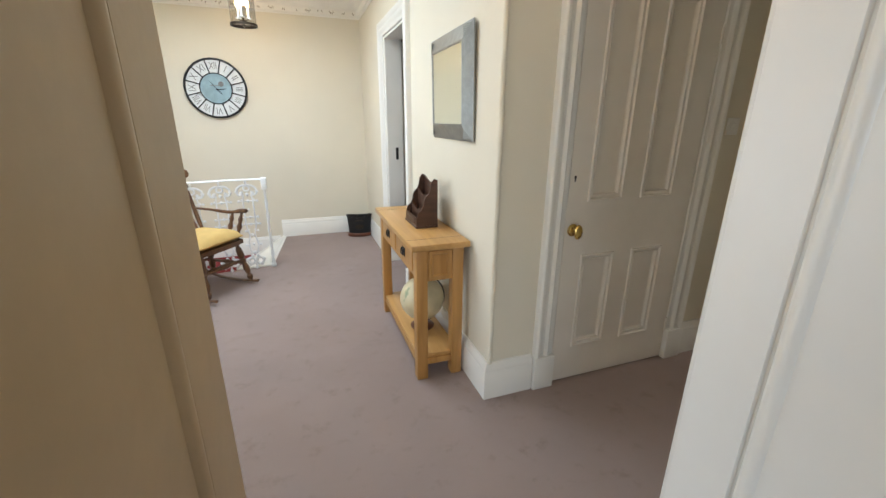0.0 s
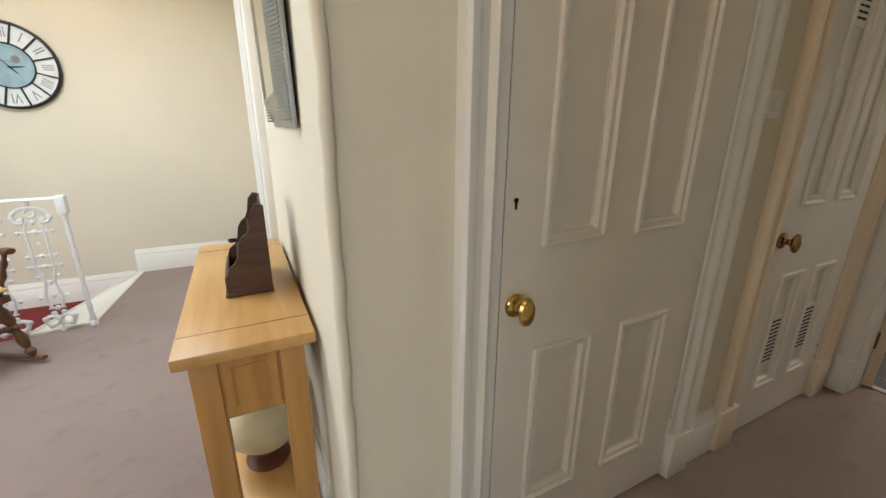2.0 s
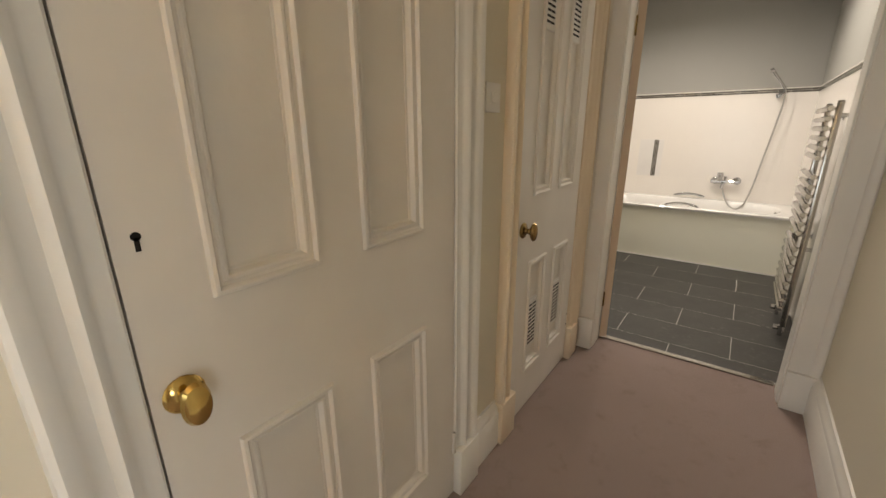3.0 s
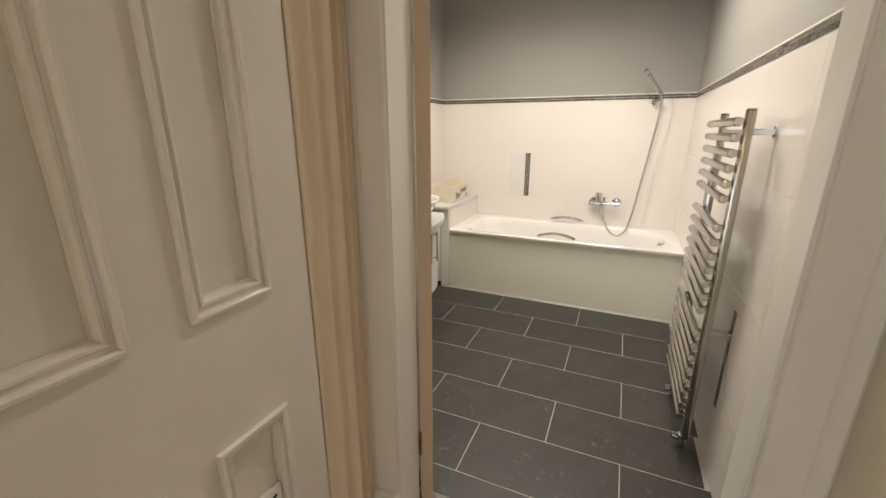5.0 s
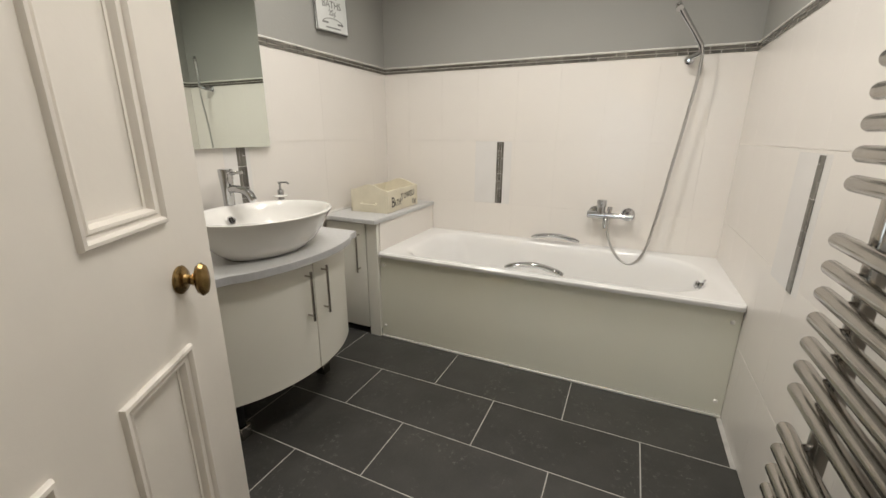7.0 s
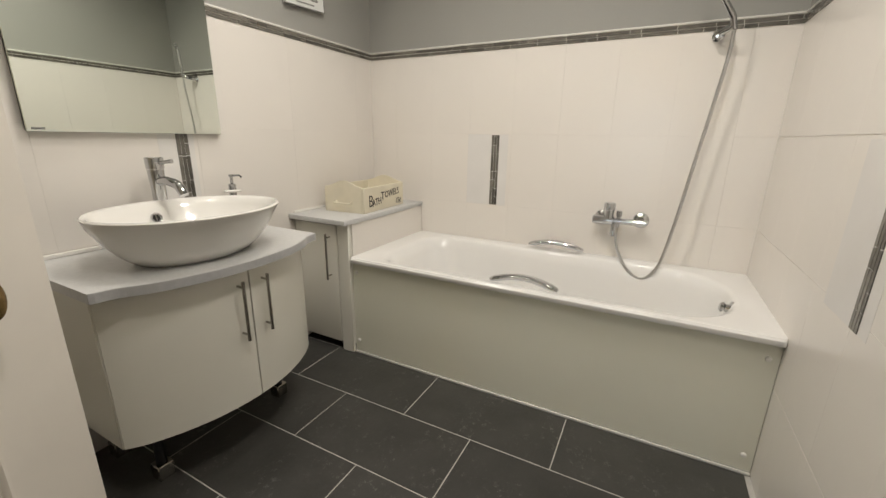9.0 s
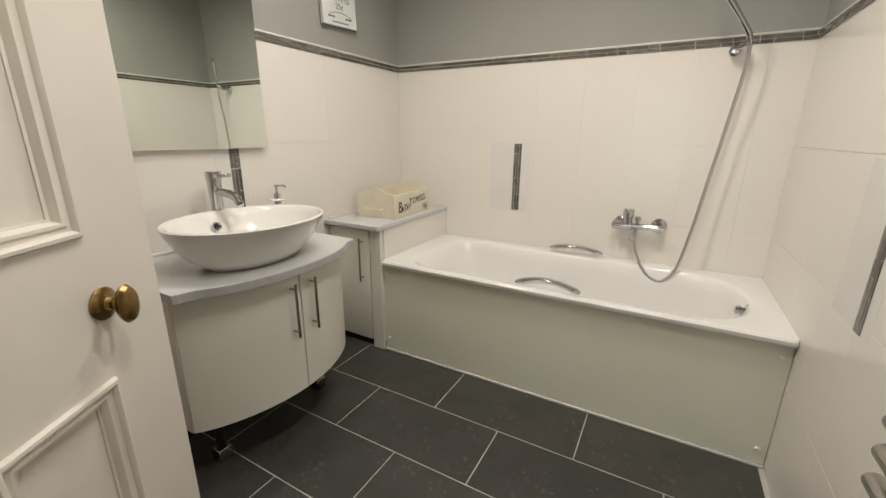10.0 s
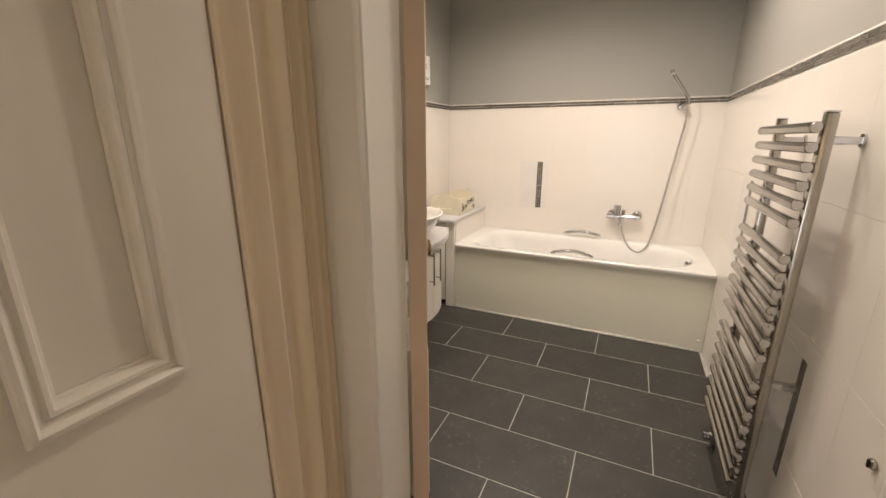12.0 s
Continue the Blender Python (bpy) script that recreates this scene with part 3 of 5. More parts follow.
def panel_door(name, m, width, height, cols, label, vents=False, knob=None, knob_mat=None, both=True, kind_label=""):
    """Four-panel door, local x from its hinge or left edge, y into the leaf, front face at y = 0, z up."""
    d = thing(name, m, label, "door")
    t, zb, zt = 0.042, ((0.205, 0.728), (1.000, height - 0.115)), height
    bm = bmesh.new()
    xs = [0.0, cols[0][0], cols[0][1], cols[1][0], cols[1][1], width]
    for a, b in ((xs[0], xs[1]), (xs[2], xs[3]), (xs[4], xs[5])):
        add_box(bm, a, b, 0, t, 0.008, zt)
    for z0, z1 in ((0.008, zb[0][0]), (zb[0][1], zb[1][0]), (zb[1][1], zt)):
        for a, b in cols:
            add_box(bm, a, b, 0, t, z0, z1)
    bmesh.ops.remove_doubles(bm, verts=bm.verts[:], dist=1e-5)
    part("leaf", bm, DOORP, d, "", False)
    for a, b in cols:
        for z0, z1 in zb:
            part("panel", box(a - 0.002, b + 0.002, 0.0155, t - 0.0155, z0 - 0.002, z1 + 0.002), DOORP, d, "", False)
            fm = Matrix(((1, 0, 0, 0), (0, 0, -1, 0), (0, 1, 0, 0), (0, 0, 0, 1)))
            loop = [(a, z0), (b, z0), (b, z1), (a, z1)]
            part("panel_moulding", sweep(loop, PMOULD, fm, True), DOORP, d)
            if both:
                fb = Matrix(((1, 0, 0, 0), (0, 0, 1, t), (0, 1, 0, 0), (0, 0, 0, 1)))
                part("panel_moulding", sweep(loop, PMOULD, fb, True), DOORP, d)
    return d


def oval_knob(d, x, z, face, mat, label):
    """Turned rose, neck and oval knob standing out to -y from a face."""
    k = part("door_knob", lathe([(0.0, 0.0), (0.030, 0.0), (0.031, 0.004), (0.026, 0.009), (0.013, 0.013), (0.010, 0.020), (0.013, 0.028), (0.010, 0.036)],
                                m=Matrix.Translation((x, face, z)) @ pose(0, 0, 0, 90), n=20), mat, d, label)
    part("knob_grip", lathe([(0.0, 0.034), (0.014, 0.035), (0.024, 0.040), (0.028, 0.048), (0.024, 0.056), (0.012, 0.061), (0.0, 0.062)],
                            m=Matrix.Translation((x, face, z)) @ pose(0, 0, 0, 90) @ Matrix.Diagonal((0.80, 1.32, 0.94, 1)), n=20), mat, k)
    return k


door1 = panel_door("door_1", pose(1.092, 1.437, 0), 0.783, 2.035, ((0.112, 0.318), (0.432, 0.640)), "closed white four-panel door with brass knob and keyhole")
oval_knob(door1, 0.045, 0.862, 0.0, BRASS, "polished brass knob")
part("keyhole", lathe([(0.0, 0.0), (0.0065, 0.0), (0.0065, 0.0015), (0.0, 0.0015)], m=pose(0.030, 0.0005, 1.118, 90), n=12), HOLE, door1, "dark keyhole")
part("keyhole_slot", box(0.0268, 0.0332, -0.001, 0.004, 1.097, 1.117), HOLE, door1)
part("hinge", lathe([(0.006, 0.0), (0.006, 0.085)], at=(0.781, -0.004, 0.18), n=10), DOORP, door1, "painted hinge")
part("hinge", lathe([(0.006, 0.0), (0.006, 0.085)], at=(0.781, -0.004, 1.72), n=10), DOORP, door1, "painted hinge")

door2 = panel_door("door_2", pose(2.297, 1.437, 0), 0.668, 2.035, ((0.118, 0.292), (0.385, 0.560)), "closed white cupboard door with slotted vents and brass knob")
oval_knob(door2, 0.045, 0.877, 0.0, OLDBRASS, "brass knob")
for vx in (0.150, 0.425):
    for vz in (0.30, 1.60):
        vent = part("vent", box(vx, vx + 0.098, 0.006, 0.018, vz, vz + 0.235, 0.002, 1), PLASTIC, door2, "white slotted vent")
        for k in range(11):
            for c in (0, 1):
                part("vent_slot", box(vx + 0.012 + c * 0.038, vx + 0.044 + c * 0.038, 0.0045, 0.010, vz + 0.022 + k * 0.0185, vz + 0.029 + k * 0.0185), HOLE, vent, "", False)
for hz in (0.22, 0.28):
    part("hinge_screw", lathe([(0.0, 0), (0.004, 0), (0.004, 0.002), (0, 0.002)], m=pose(0.661, 0.0, hz, 90), n=8), HOLE, door2)

# bathroom door: hinged on the far jamb, standing open into the room
door3 = panel_door("door_3", pose(3.346, 1.3026, 0, 0, 0, 30.3), 0.885, 2.02, ((0.142, 0.365), (0.500, 0.727)), "white four-panel bathroom door standing open, brass knobs")
oval_knob(door3, 0.738, 0.872, 0.0, OLDBRASS, "tarnished brass knob")
kb = oval_knob(door3, 0.738, 0.872, 0.0, OLDBRASS, "tarnished brass knob")
kb.matrix_local = Matrix.Translation((1.476, 0.042, 0)) @ pose(0, 0, 0, 0, 0, 180)
part("latch_plate", box(0.884, 0.8865, 0.011, 0.031, 0.82, 0.93), OLDBRASS, door3)
for hz in (0.22, 1.70):
    part("hinge", lathe([(0.007, 0.0), (0.007, 0.09)], at=(-0.006, 0.046, hz), n=10), OLDBRASS, door3, "brass butt hinge")

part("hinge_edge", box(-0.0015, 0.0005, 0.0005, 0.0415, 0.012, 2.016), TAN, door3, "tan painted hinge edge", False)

# hall doorway: dark room beyond, its door standing open inward
door4 = panel_door("door_4", pose(0.885, 3.690, 0, 0, 0, 86), 0.70, 2.02, ((0.10, 0.29), (0.41, 0.60)), "white panelled door standing open with black lever handle")
part("latch", box(-0.003, 0.0, 0.010, 0.034, 1.02, 1.12), BLACK, door4, "black latch plate")
part("lever_handle", tube([(0.64, -0.004, 1.05), (0.64, -0.045, 1.05), (0.54, -0.045, 1.05)], 0.008), BLACK, door4, "black lever handle")
part("handle_plate", box(0.622, 0.658, -0.004, 0.0, 0.93, 1.10, 0.003, 1), BLACK, door4)
wall("wall_side_room", [(0.865, 2.2, 2.45, 2.55, 0, HALL_TOP), (0.865, 2.2, 4.4, 4.5, 0, HALL_TOP), (2.2, 2.3, 2.45, 4.5, 0, HALL_TOP)], DARKROOM, "side room walls with their gloom put into a dark brown colour")
structure("floor_side_room", box(0.80, 2.3, 2.45, 4.5, -0.15, 0.0), CARPET, "mauve carpet of the side room", "carpet")
structure("ceiling_side_room", box(0.865, 2.3, 2.45, 4.5, HALL_TOP, HALL_TOP + 0.1), CEIL, "ceiling of the side room", "ceiling")

# stair window with painted sill, frame and glazing bars
win = structure("window_1", box(-2.345, -2.10, 0.46, 3.24, 0.00, 0.035, 0.006, 2), GLOSS, "tall white sash window on the stairs with broad sill", "window")
for b in ((-2.34, -2.28, 0.48, 0.54, 0.03, 2.08), (-2.34, -2.28, 3.16, 3.22, 0.03, 2.08), (-2.34, -2.28, 0.54, 3.16, 2.02, 2.08), (-2.34, -2.28, 0.54, 3.16, 0.036, 0.10)):
    part("window_frame", box(*b, 0.004, 1), GLOSS, win)

win = structure("window_2", box(-2.22, -0.18, -3.645, -3.40, 0.575, 0.61, 0.006, 2), GLOSS, "white sash window of the room with painted sill", "window")
for b in ((-2.20, -2.14, -3.64, -3.58, 0.605, 2.20), (-0.26, -0.20, -3.64, -3.58, 0.605, 2.20), (-2.14, -0.26, -3.64, -3.58, 2.14, 2.20), (-2.14, -0.26, -3.64, -3.58, 0.611, 0.67)):
    part("window_frame", box(*b, 0.004, 1), GLOSS, win)

# low light switch plates
def switch(name, m, label):
    s = thing(name, m, label, "light switch")
    part("plate", box(-0.043, 0.043, 0, 0.086, 0.0, 0.009, 0.003, 2), PLASTIC, s)
    part("rocker", box(-0.012, 0.012, 0.028, 0.058, 0.008, 0.013, 0.002, 1), PLASTIC, s)


switch("light_switch", FACE_S(1.447) @ pose(2.086, 1.303, 0), "white plastic light switch on the cream wall")
switch("light_switch", FACE_N(0.36) @ pose(-3.006, 1.32, 0), "white plastic light switch beside the bathroom doorway")

# ---- bathroom ----
for sx, sy in ((4.15, 0.85), (4.62, 2.05), (4.85, 0.90), (4.98, 1.60)):
    dl = thing("downlight_fitting", pose(sx, sy, BATH_TOP), "white recessed ceiling downlight, lit", "downlight", "bathroom downlights")
    part("rim", sweep([(0.045 * math.cos(a), 0.045 * math.sin(a)) for a in [2 * math.pi * k / 20 for k in range(20)]],
                      [(0.0, -0.001), (0.0, -0.006), (-0.008, -0.003), (-0.008, -0.001)], None, True), PLASTIC, dl)
    part("lens", lathe([(0.0, -0.002), (0.030, -0.002), (0.030, -0.0035), (0.0, -0.0035)]), LED, dl)


def rounded_rect(x0, x1, y0, y1, r, z, per=7, far=None):
    """Ring with corner radius r, and another one, far, at its y0 end."""
    out, q = [], far or r
    for cx, cy, a0, r in ((x1 - r, y1 - r, 0, r), (x0 + r, y1 - r, 90, r), (x0 + q, y0 + q, 180, q), (x1 - q, y0 + q, 270, q)):
        for k in range(per):
            a = radians(a0 + 90 * k / (per - 1))
            out.append((cx + r * math.cos(a), cy + r * math.sin(a), z))
    return out


# bath: enamel tub, front panel, screws, handles, overflow
bath = thing("bath", pose(0, 0, 0), "white enamel bath with cream panel and chrome grab handles", "bath")
X0, X1, Y0, Y1, RIM = 5.298, 6.006, 0.354, 2.0725, 0.532
rings = [rounded_rect(X0 + 0.004, X1, Y0, Y1, 0.012, RIM - 0.027, 9), rounded_rect(X0, X1, Y0, Y1, 0.014, RIM - 0.022, 9), rounded_rect(X0, X1, Y0, Y1, 0.014, RIM - 0.008, 9),
         rounded_rect(X0 + 0.008, X1, Y0, Y1, 0.014, RIM, 9)]
for inset, z, r in ((0.052, RIM, 0.16), (0.060, RIM - 0.004, 0.165), (0.068, RIM - 0.014, 0.17), (0.080, RIM - 0.06, 0.175), (0.095, RIM - 0.17, 0.18), (0.115, RIM - 0.28, 0.18),
                    (0.150, RIM - 0.345, 0.16), (0.20, RIM - 0.365, 0.12)):
    head = max(0.0, inset - 0.052)
    rings.append(rounded_rect(X0 + inset - 0.012, X1 - inset - 0.012, Y0 + inset + 0.03 + head * 0.2, Y1 - inset - 0.045 - head * 1.3, r * 0.8, z, 9, r * 1.55))
bm = bmesh.new()
add_rings(bm, rings, False, True)
part("tub", bm, ACRYLIC, bath)
part("front_panel", box(5.326, 5.338, 0.3545, 2.0775, 0.012, RIM - 0.030, 0.002, 1), PANEL, bath, "pale cream front panel")
part("sealant", box(5.319, 5.327, 0.3545, 2.0765, 0.0, 0.013, 0.003, 1), PLASTIC, bath, "white sealant bead")
for sy, sz in ((0.385, 0.447), (0.385, 0.075), (2.052, 0.452), (2.052, 0.075)):
    part("screw_cap", lathe([(0.0, 0.0), (0.009, 0.0), (0.009, 0.004), (0.007, 0.007), (0.0, 0.008)], m=pose(5.326, sy, sz, 0, -90), n=12), PLASTIC, bath)
for hx, inner in ((5.950, -1), (5.352, 1)):
    pts = [(hx + inner * 0.012 * math.sin(math.pi * k / 12), 1.065 + 0.285 * k / 12, RIM + (0.024 if inner < 0 else 0.004) + 0.026 * math.sin(math.pi * k / 12)) for k in range(13)]
    part("grab_handle", tube(pts, [0.012] + [0.021] * 11 + [0.012], 14, 0.62), CHROME, bath, "chrome grab handle")
part("overflow", lathe([(0.0, 0.0), (0.027, 0.0), (0.027, 0.008), (0.014, 0.012), (0.012, 0.022), (0.018, 0.028), (0.012, 0.036), (0.0, 0.036)],
                       m=pose(5.61, 0.452, 0.490, -80) @ Matrix.Diagonal((1.2, 1.2, 1.2, 1)), n=18), CHROME, bath, "chrome overflow knob")

# bath mixer and shower on the tiled wall
mixer = thing("bath_mixer", pose(6.008, 0.908, 0.730) @ Matrix.Diagonal((1, 0.93, 0.96, 1)), "chrome wall-mounted bath shower mixer with lever", "tap")
part("bar_body", tube([(-0.062, -0.130, 0), (-0.062, -0.126, 0), (-0.062, 0.034, 0)], [0.011, 0.0155, 0.0155], 16), CHROME, mixer)
part("valve_body", tube([(-0.062, 0.030, 0), (-0.062, 0.034, 0), (-0.062, 0.132, 0), (-0.062, 0.137, 0)], [0.018, 0.0225, 0.0225, 0.018], 18), CHROME, mixer)
for s in (-0.098, 0.095):
    part("wall_flange", lathe([(0.0, 0.0), (0.038, 0.0), (0.039, 0.006), (0.034, 0.012), (0.018, 0.017), (0.015, 0.024), (0.015, 0.060)], m=pose(0, s, 0.004, 0, -90), n=22), CHROME, mixer)
part("cartridge", lathe([(0.0, 0.010), (0.024, 0.010), (0.024, 0.050), (0.0, 0.051)], at=(-0.062, 0.058, 0), n=20), CHROME, mixer)
lv = part("lever", lathe([(0.0, 0.052), (0.028, 0.052), (0.029, 0.056), (0.029, 0.086), (0.026, 0.091), (0.0, 0.092)], at=(-0.062, 0.058, 0), n=22), CHROME, mixer)
part("lever_arm", box(-0.118, -0.070, 0.050, 0.066, 0.079, 0.087, 0.003, 2), CHROME, lv)
part("lever_mark", lathe([(0.0, 0.0), (0.0035, 0.0), (0.0035, 0.001), (0.0, 0.0012)], m=pose(-0.0905, 0.058, 0.068, 0, -90), n=10), INK, lv)
part("diverter", lathe([(0.008, 0.010), (0.008, 0.026), (0.0135, 0.028), (0.0145, 0.050), (0.012, 0.053), (0.0, 0.054)], at=(-0.062, 0.008, 0), n=16), CHROME, mixer)
sp = part("spout", tube(spline([(-0.062, 0.026, -0.008), (-0.080, 0.026, -0.024), (-0.090, 0.026, -0.045), (-0.093, 0.026, -0.070)], 5), 0.0142, 16), CHROME, mixer)
part("spout_mouth", lathe([(0.0, -0.0715), (0.0112, -0.0715), (0.0112, -0.0702), (0.0, -0.0702)], at=(-0.093, 0.026, 0), n=14), HOLE, sp)
part("hose_union", lathe([(0.010, -0.034), (0.0115, -0.032), (0.0115, -0.012), (0.009, -0.010)], at=(-0.055, 0.012, 0), n=12), CHROME, mixer)

shower = thing("hand_shower", pose(0, 0, 0), "chrome hand shower on wall bracket with steel hose", "shower")
part("bracket", lathe([(0.0, 0.0), (0.022, 0.0), (0.022, 0.008), (0.015, 0.012), (0.013, 0.045), (0.016, 0.05), (0.0, 0.052)], m=pose(6.008, 0.632, 1.540, 0, -90), n=16), CHROME, shower)
part("swivel", tube([(5.945, 0.632, 1.540), (5.930, 0.605, 1.552), (5.925, 0.590, 1.570)], [0.012, 0.014, 0.013], 12), CHROME, shower)
part("handset", tube([(5.925, 0.588, 1.545), (5.918, 0.600, 1.590), (5.885, 0.645, 1.650), (5.848, 0.695, 1.712), (5.820, 0.728, 1.758)], [0.011, 0.013, 0.0125, 0.015, 0.013], 14, 0.8), CHROME, shower)
part("spray_face", lathe([(0.0, 0.0), (0.016, 0.0), (0.017, 0.012), (0.0, 0.013)], m=along((5.828, 0.720, 1.742), (5.805, 0.712, 1.720)), n=14), CHROME, shower)
hose = spline([(5.925, 0.588, 1.548), (5.928, 0.590, 1.45), (5.935, 0.612, 1.25), (5.930, 0.645, 0.99), (5.920, 0.680, 0.72), (5.915, 0.715, 0.54), (5.915, 0.770, 0.468), (5.920, 0.840, 0.490),
               (5.930, 0.895, 0.575), (5.940, 0.918, 0.650), (5.953, 0.919, 0.704)], 14)
part("hose", tube(hose, 0.0072, 10), HOSE, shower, "flexible steel hose")

# boxed-in end unit with grey top
unit = thing("end_cabinet", pose(0, 0, 0), "cream bathroom cabinet with grey top at the bath's end", "cabinet")
part("carcass", box(5.325, 6.006, 2.080, 2.436, 0.05, 0.694), CABINET, unit, "", False)
part("plinth", box(5.36, 5.45, 2.10, 2.436, 0.0, 0.05), HOLE, unit, "dark recessed plinth", False)
part("filler_post", box(5.305, 5.327, 2.078, 2.150, 0.002, 0.694, 0.003, 1), CABINET, unit)
part("door", box(5.303, 5.323, 2.156, 2.432, 0.050, 0.684, 0.003, 2), CABINET, unit)
part("worktop", box(5.268, 6.006, 2.066, 2.437, 0.696, 0.722, 0.004, 2), COUNTER, unit, "grey laminate top")
part("splash_strip", box(5.300, 6.006, 2.425, 2.437, 0.7215, 0.732, 0.002, 1), PLASTIC, unit)


def bar_handle(parent, m, length):
    h = part("handle", tube([m @ Vector((0, -0.030, -length / 2)), m @ Vector((0, -0.030, length / 2))], 0.0055, 10), STEEL, parent, "brushed steel bar handle")
    for s in (-1, 1):
        part("handle_foot", tube([m @ Vector((0, 0.0, s * (length / 2 - 0.02))), m @ Vector((0, -0.030, s * (length / 2 - 0.02)))], 0.004, 8), STEEL, h)


bar_handle(unit, pose(5.303, 2.198, 0.522, 0, 0, -90), 0.24)
# upstand tiles beside the bath
structure("upstand_bath_end", box(5.33, 6.006, 2.0735, 2.0785, 0.52, 0.6945, 0.001, 1), TILE, "white tiled upstand at the bath's end", "tiling")

# towel box
tb = thing("towel_box", pose(5.655, 2.235, 0.7225, 0, 0, 3), "cream painted wooden storage box with dark lettering", "storage box")
W, D, H = 0.40, 0.255, 0.132
part("front_board", box(-W / 2, W / 2, -D / 2, -D / 2 + 0.012, 0, H, 0.003, 1), BOXPAINT, tb)
part("back_board", box(-W / 2, W / 2, D / 2 - 0.012, D / 2, 0, H, 0.003, 1), BOXPAINT, tb)
part("base_board", box(-W / 2 + 0.01, W / 2 - 0.01, -D / 2 + 0.01, D / 2 - 0.01, 0.001, 0.012), BOXPAINT, tb, "", False)
wave = [(-D / 2 + 0.0125, 0.0), (D / 2 - 0.0125, 0.0), (D / 2 - 0.0125, H)] + [((0.5 - k / 16) * (D - 0.03), H + 0.030 * math.sin(math.pi * k / 16) ** 2 + 0.004) for k in range(1, 16)] + [(-D / 2 + 0.0125, H)]
for s in (-1, 1):
    part("end_board", prism(wave, -0.006, 0.006, Matrix(((0, 0, 1, s * (W / 2 - 0.0065)), (1, 0, 0, 0), (0, 1, 0, 0), (0, 0, 0, 1)))), BOXPAINT, tb, "", False)
part("end_handle", tube([(-W / 2, 0.05, 0.055), (-W / 2 - 0.022, 0.05, 0.05), (-W / 2 - 0.022, -0.05, 0.05), (-W / 2, -0.05, 0.055)], 0.005, 8), BOXPAINT, tb)
TF = Matrix(((1, 0, 0, 0), (0, 0, -1, -D / 2 - 0.0006), (0, 1, 0, 0), (0, 0, 0, 1)))
text_part("lettering", "B", 0.088, TF @ pose(-0.138, 0.056, 0), INK, tb, "dark brown lettering", squeeze=0.85)
text_part("lettering", "ATH", 0.055, TF @ pose(-0.082, 0.048, 0, 0, 0, 6), INK, tb, squeeze=0.8)
text_part("lettering", "T", 0.066, TF @ pose(-0.024, 0.072, 0), INK, tb, squeeze=0.9)
text_part("lettering", "OWELS", 0.054, TF @ pose(0.072, 0.082, 0, 0, 0, 4), INK, tb, squeeze=0.85)
text_part("lettering", "15¢", 0.046, TF @ pose(0.140, 0.030, 0), INK, tb, squeeze=0.9)

# vanity: bow-fronted cabinet on chrome feet, worktop, vessel basin
VX0, VX1, VB = 4.262, 4.985, 2.436


def bow(u, mid, end):
    """Front line of the cabinet: u from 0 to 1 across its width."""
    return end - (end - mid) * (1 - (2 * u - 1) ** 2) ** 0.85


def bow_outline(x0, x1, mid, end, back, steps=24):
    return [(x0, back)] + [(x0 + (x1 - x0) * k / steps, bow(k / steps, mid, end)) for k in range(steps + 1)] + [(x1, back)]


van = thing("vanity_cabinet", pose(0, 0, 0), "cream bow-fronted vanity cabinet on square metal feet", "vanity unit")
part("carcass", prism(bow_outline(VX0 + 0.008, VX1 - 0.006, 1.952, 2.075, VB), 0.225, 0.700), CABINET, van, "", False)
US = (4.640 - VX0) / (VX1 - VX0)


def curved_door(u0, u1, z0, z1):
    n = 14
    front = [(VX0 + (VX1 - VX0) * (u0 + (u1 - u0) * k / n), bow(u0 + (u1 - u0) * k / n, 1.930, 2.058)) for k in range(n + 1)]
    return prism(front + [(x, y + 0.019) for x, y in front[::-1]], z0, z1)


part("door", curved_door(0.004, US - 0.004, 0.218, 0.698), CABINET, van)
part("door", curved_door(US + 0.004, 0.996, 0.218, 0.698), CABINET, van)
part("side_panel", box(VX0, VX0 + 0.018, 2.062, VB, 0.215, 0.70, 0.002, 1), CABINET, van)
for hx in (4.596, 4.690):
    u = (hx - VX0) / (VX1 - VX0)
    bar_handle(van, pose(hx, bow(u, 1.930, 2.058), 0.560), 0.205)
for fx, fy in ((4.375, 2.12), (4.87, 2.14), (4.36, 2.36), (4.90, 2.36)):
    part("foot", box(fx - 0.025, fx + 0.025, fy - 0.025, fy + 0.025, 0.0, 0.055, 0.003, 1), STEEL, van, "square metal foot")
    part("leg", lathe([(0.016, 0.054), (0.016, 0.226)], at=(fx, fy, 0), n=12), BLACK, van)
n = 64
top_line = []
for k in range(n + 1):
    u = k / n
    y = bow(0.06 + 0.88 * u, 1.888, 2.045)
    end = min(u, 1 - u)
    lip = 0.009 * math.exp(-((end - 0.085) / 0.045) ** 2) - 0.010 * math.exp(-(end / 0.03) ** 2)
    top_line.append((VX0 - 0.022 + (VX1 - VX0 + 0.042) * u, y + lip))
bm = prism([(VX0 - 0.022, VB)] + top_line + [(VX1 + 0.020, VB)], 0.700, 0.728)
vt = thing("vanity_worktop", pose(0, 0, 0), "grey laminate worktop with wavy bowed front edge", "worktop")
part("slab", bm, COUNTER, vt, "", False)
part("edge_band", prism([(x, y - 0.003) for x, y in top_line] + [(x, y - 0.0006) for x, y in top_line[::-1]], 0.7005, 0.7265), EDGING, vt, "darker grey edging strip", False)
bm = box(VX0 - 0.02, VX1 + 0.018, 2.424, 2.436, 0.7285, 0.742, 0.002, 1)
structure("upstand_vanity", bm, PLASTIC, "white sealant strip behind the vanity top", "sealant")


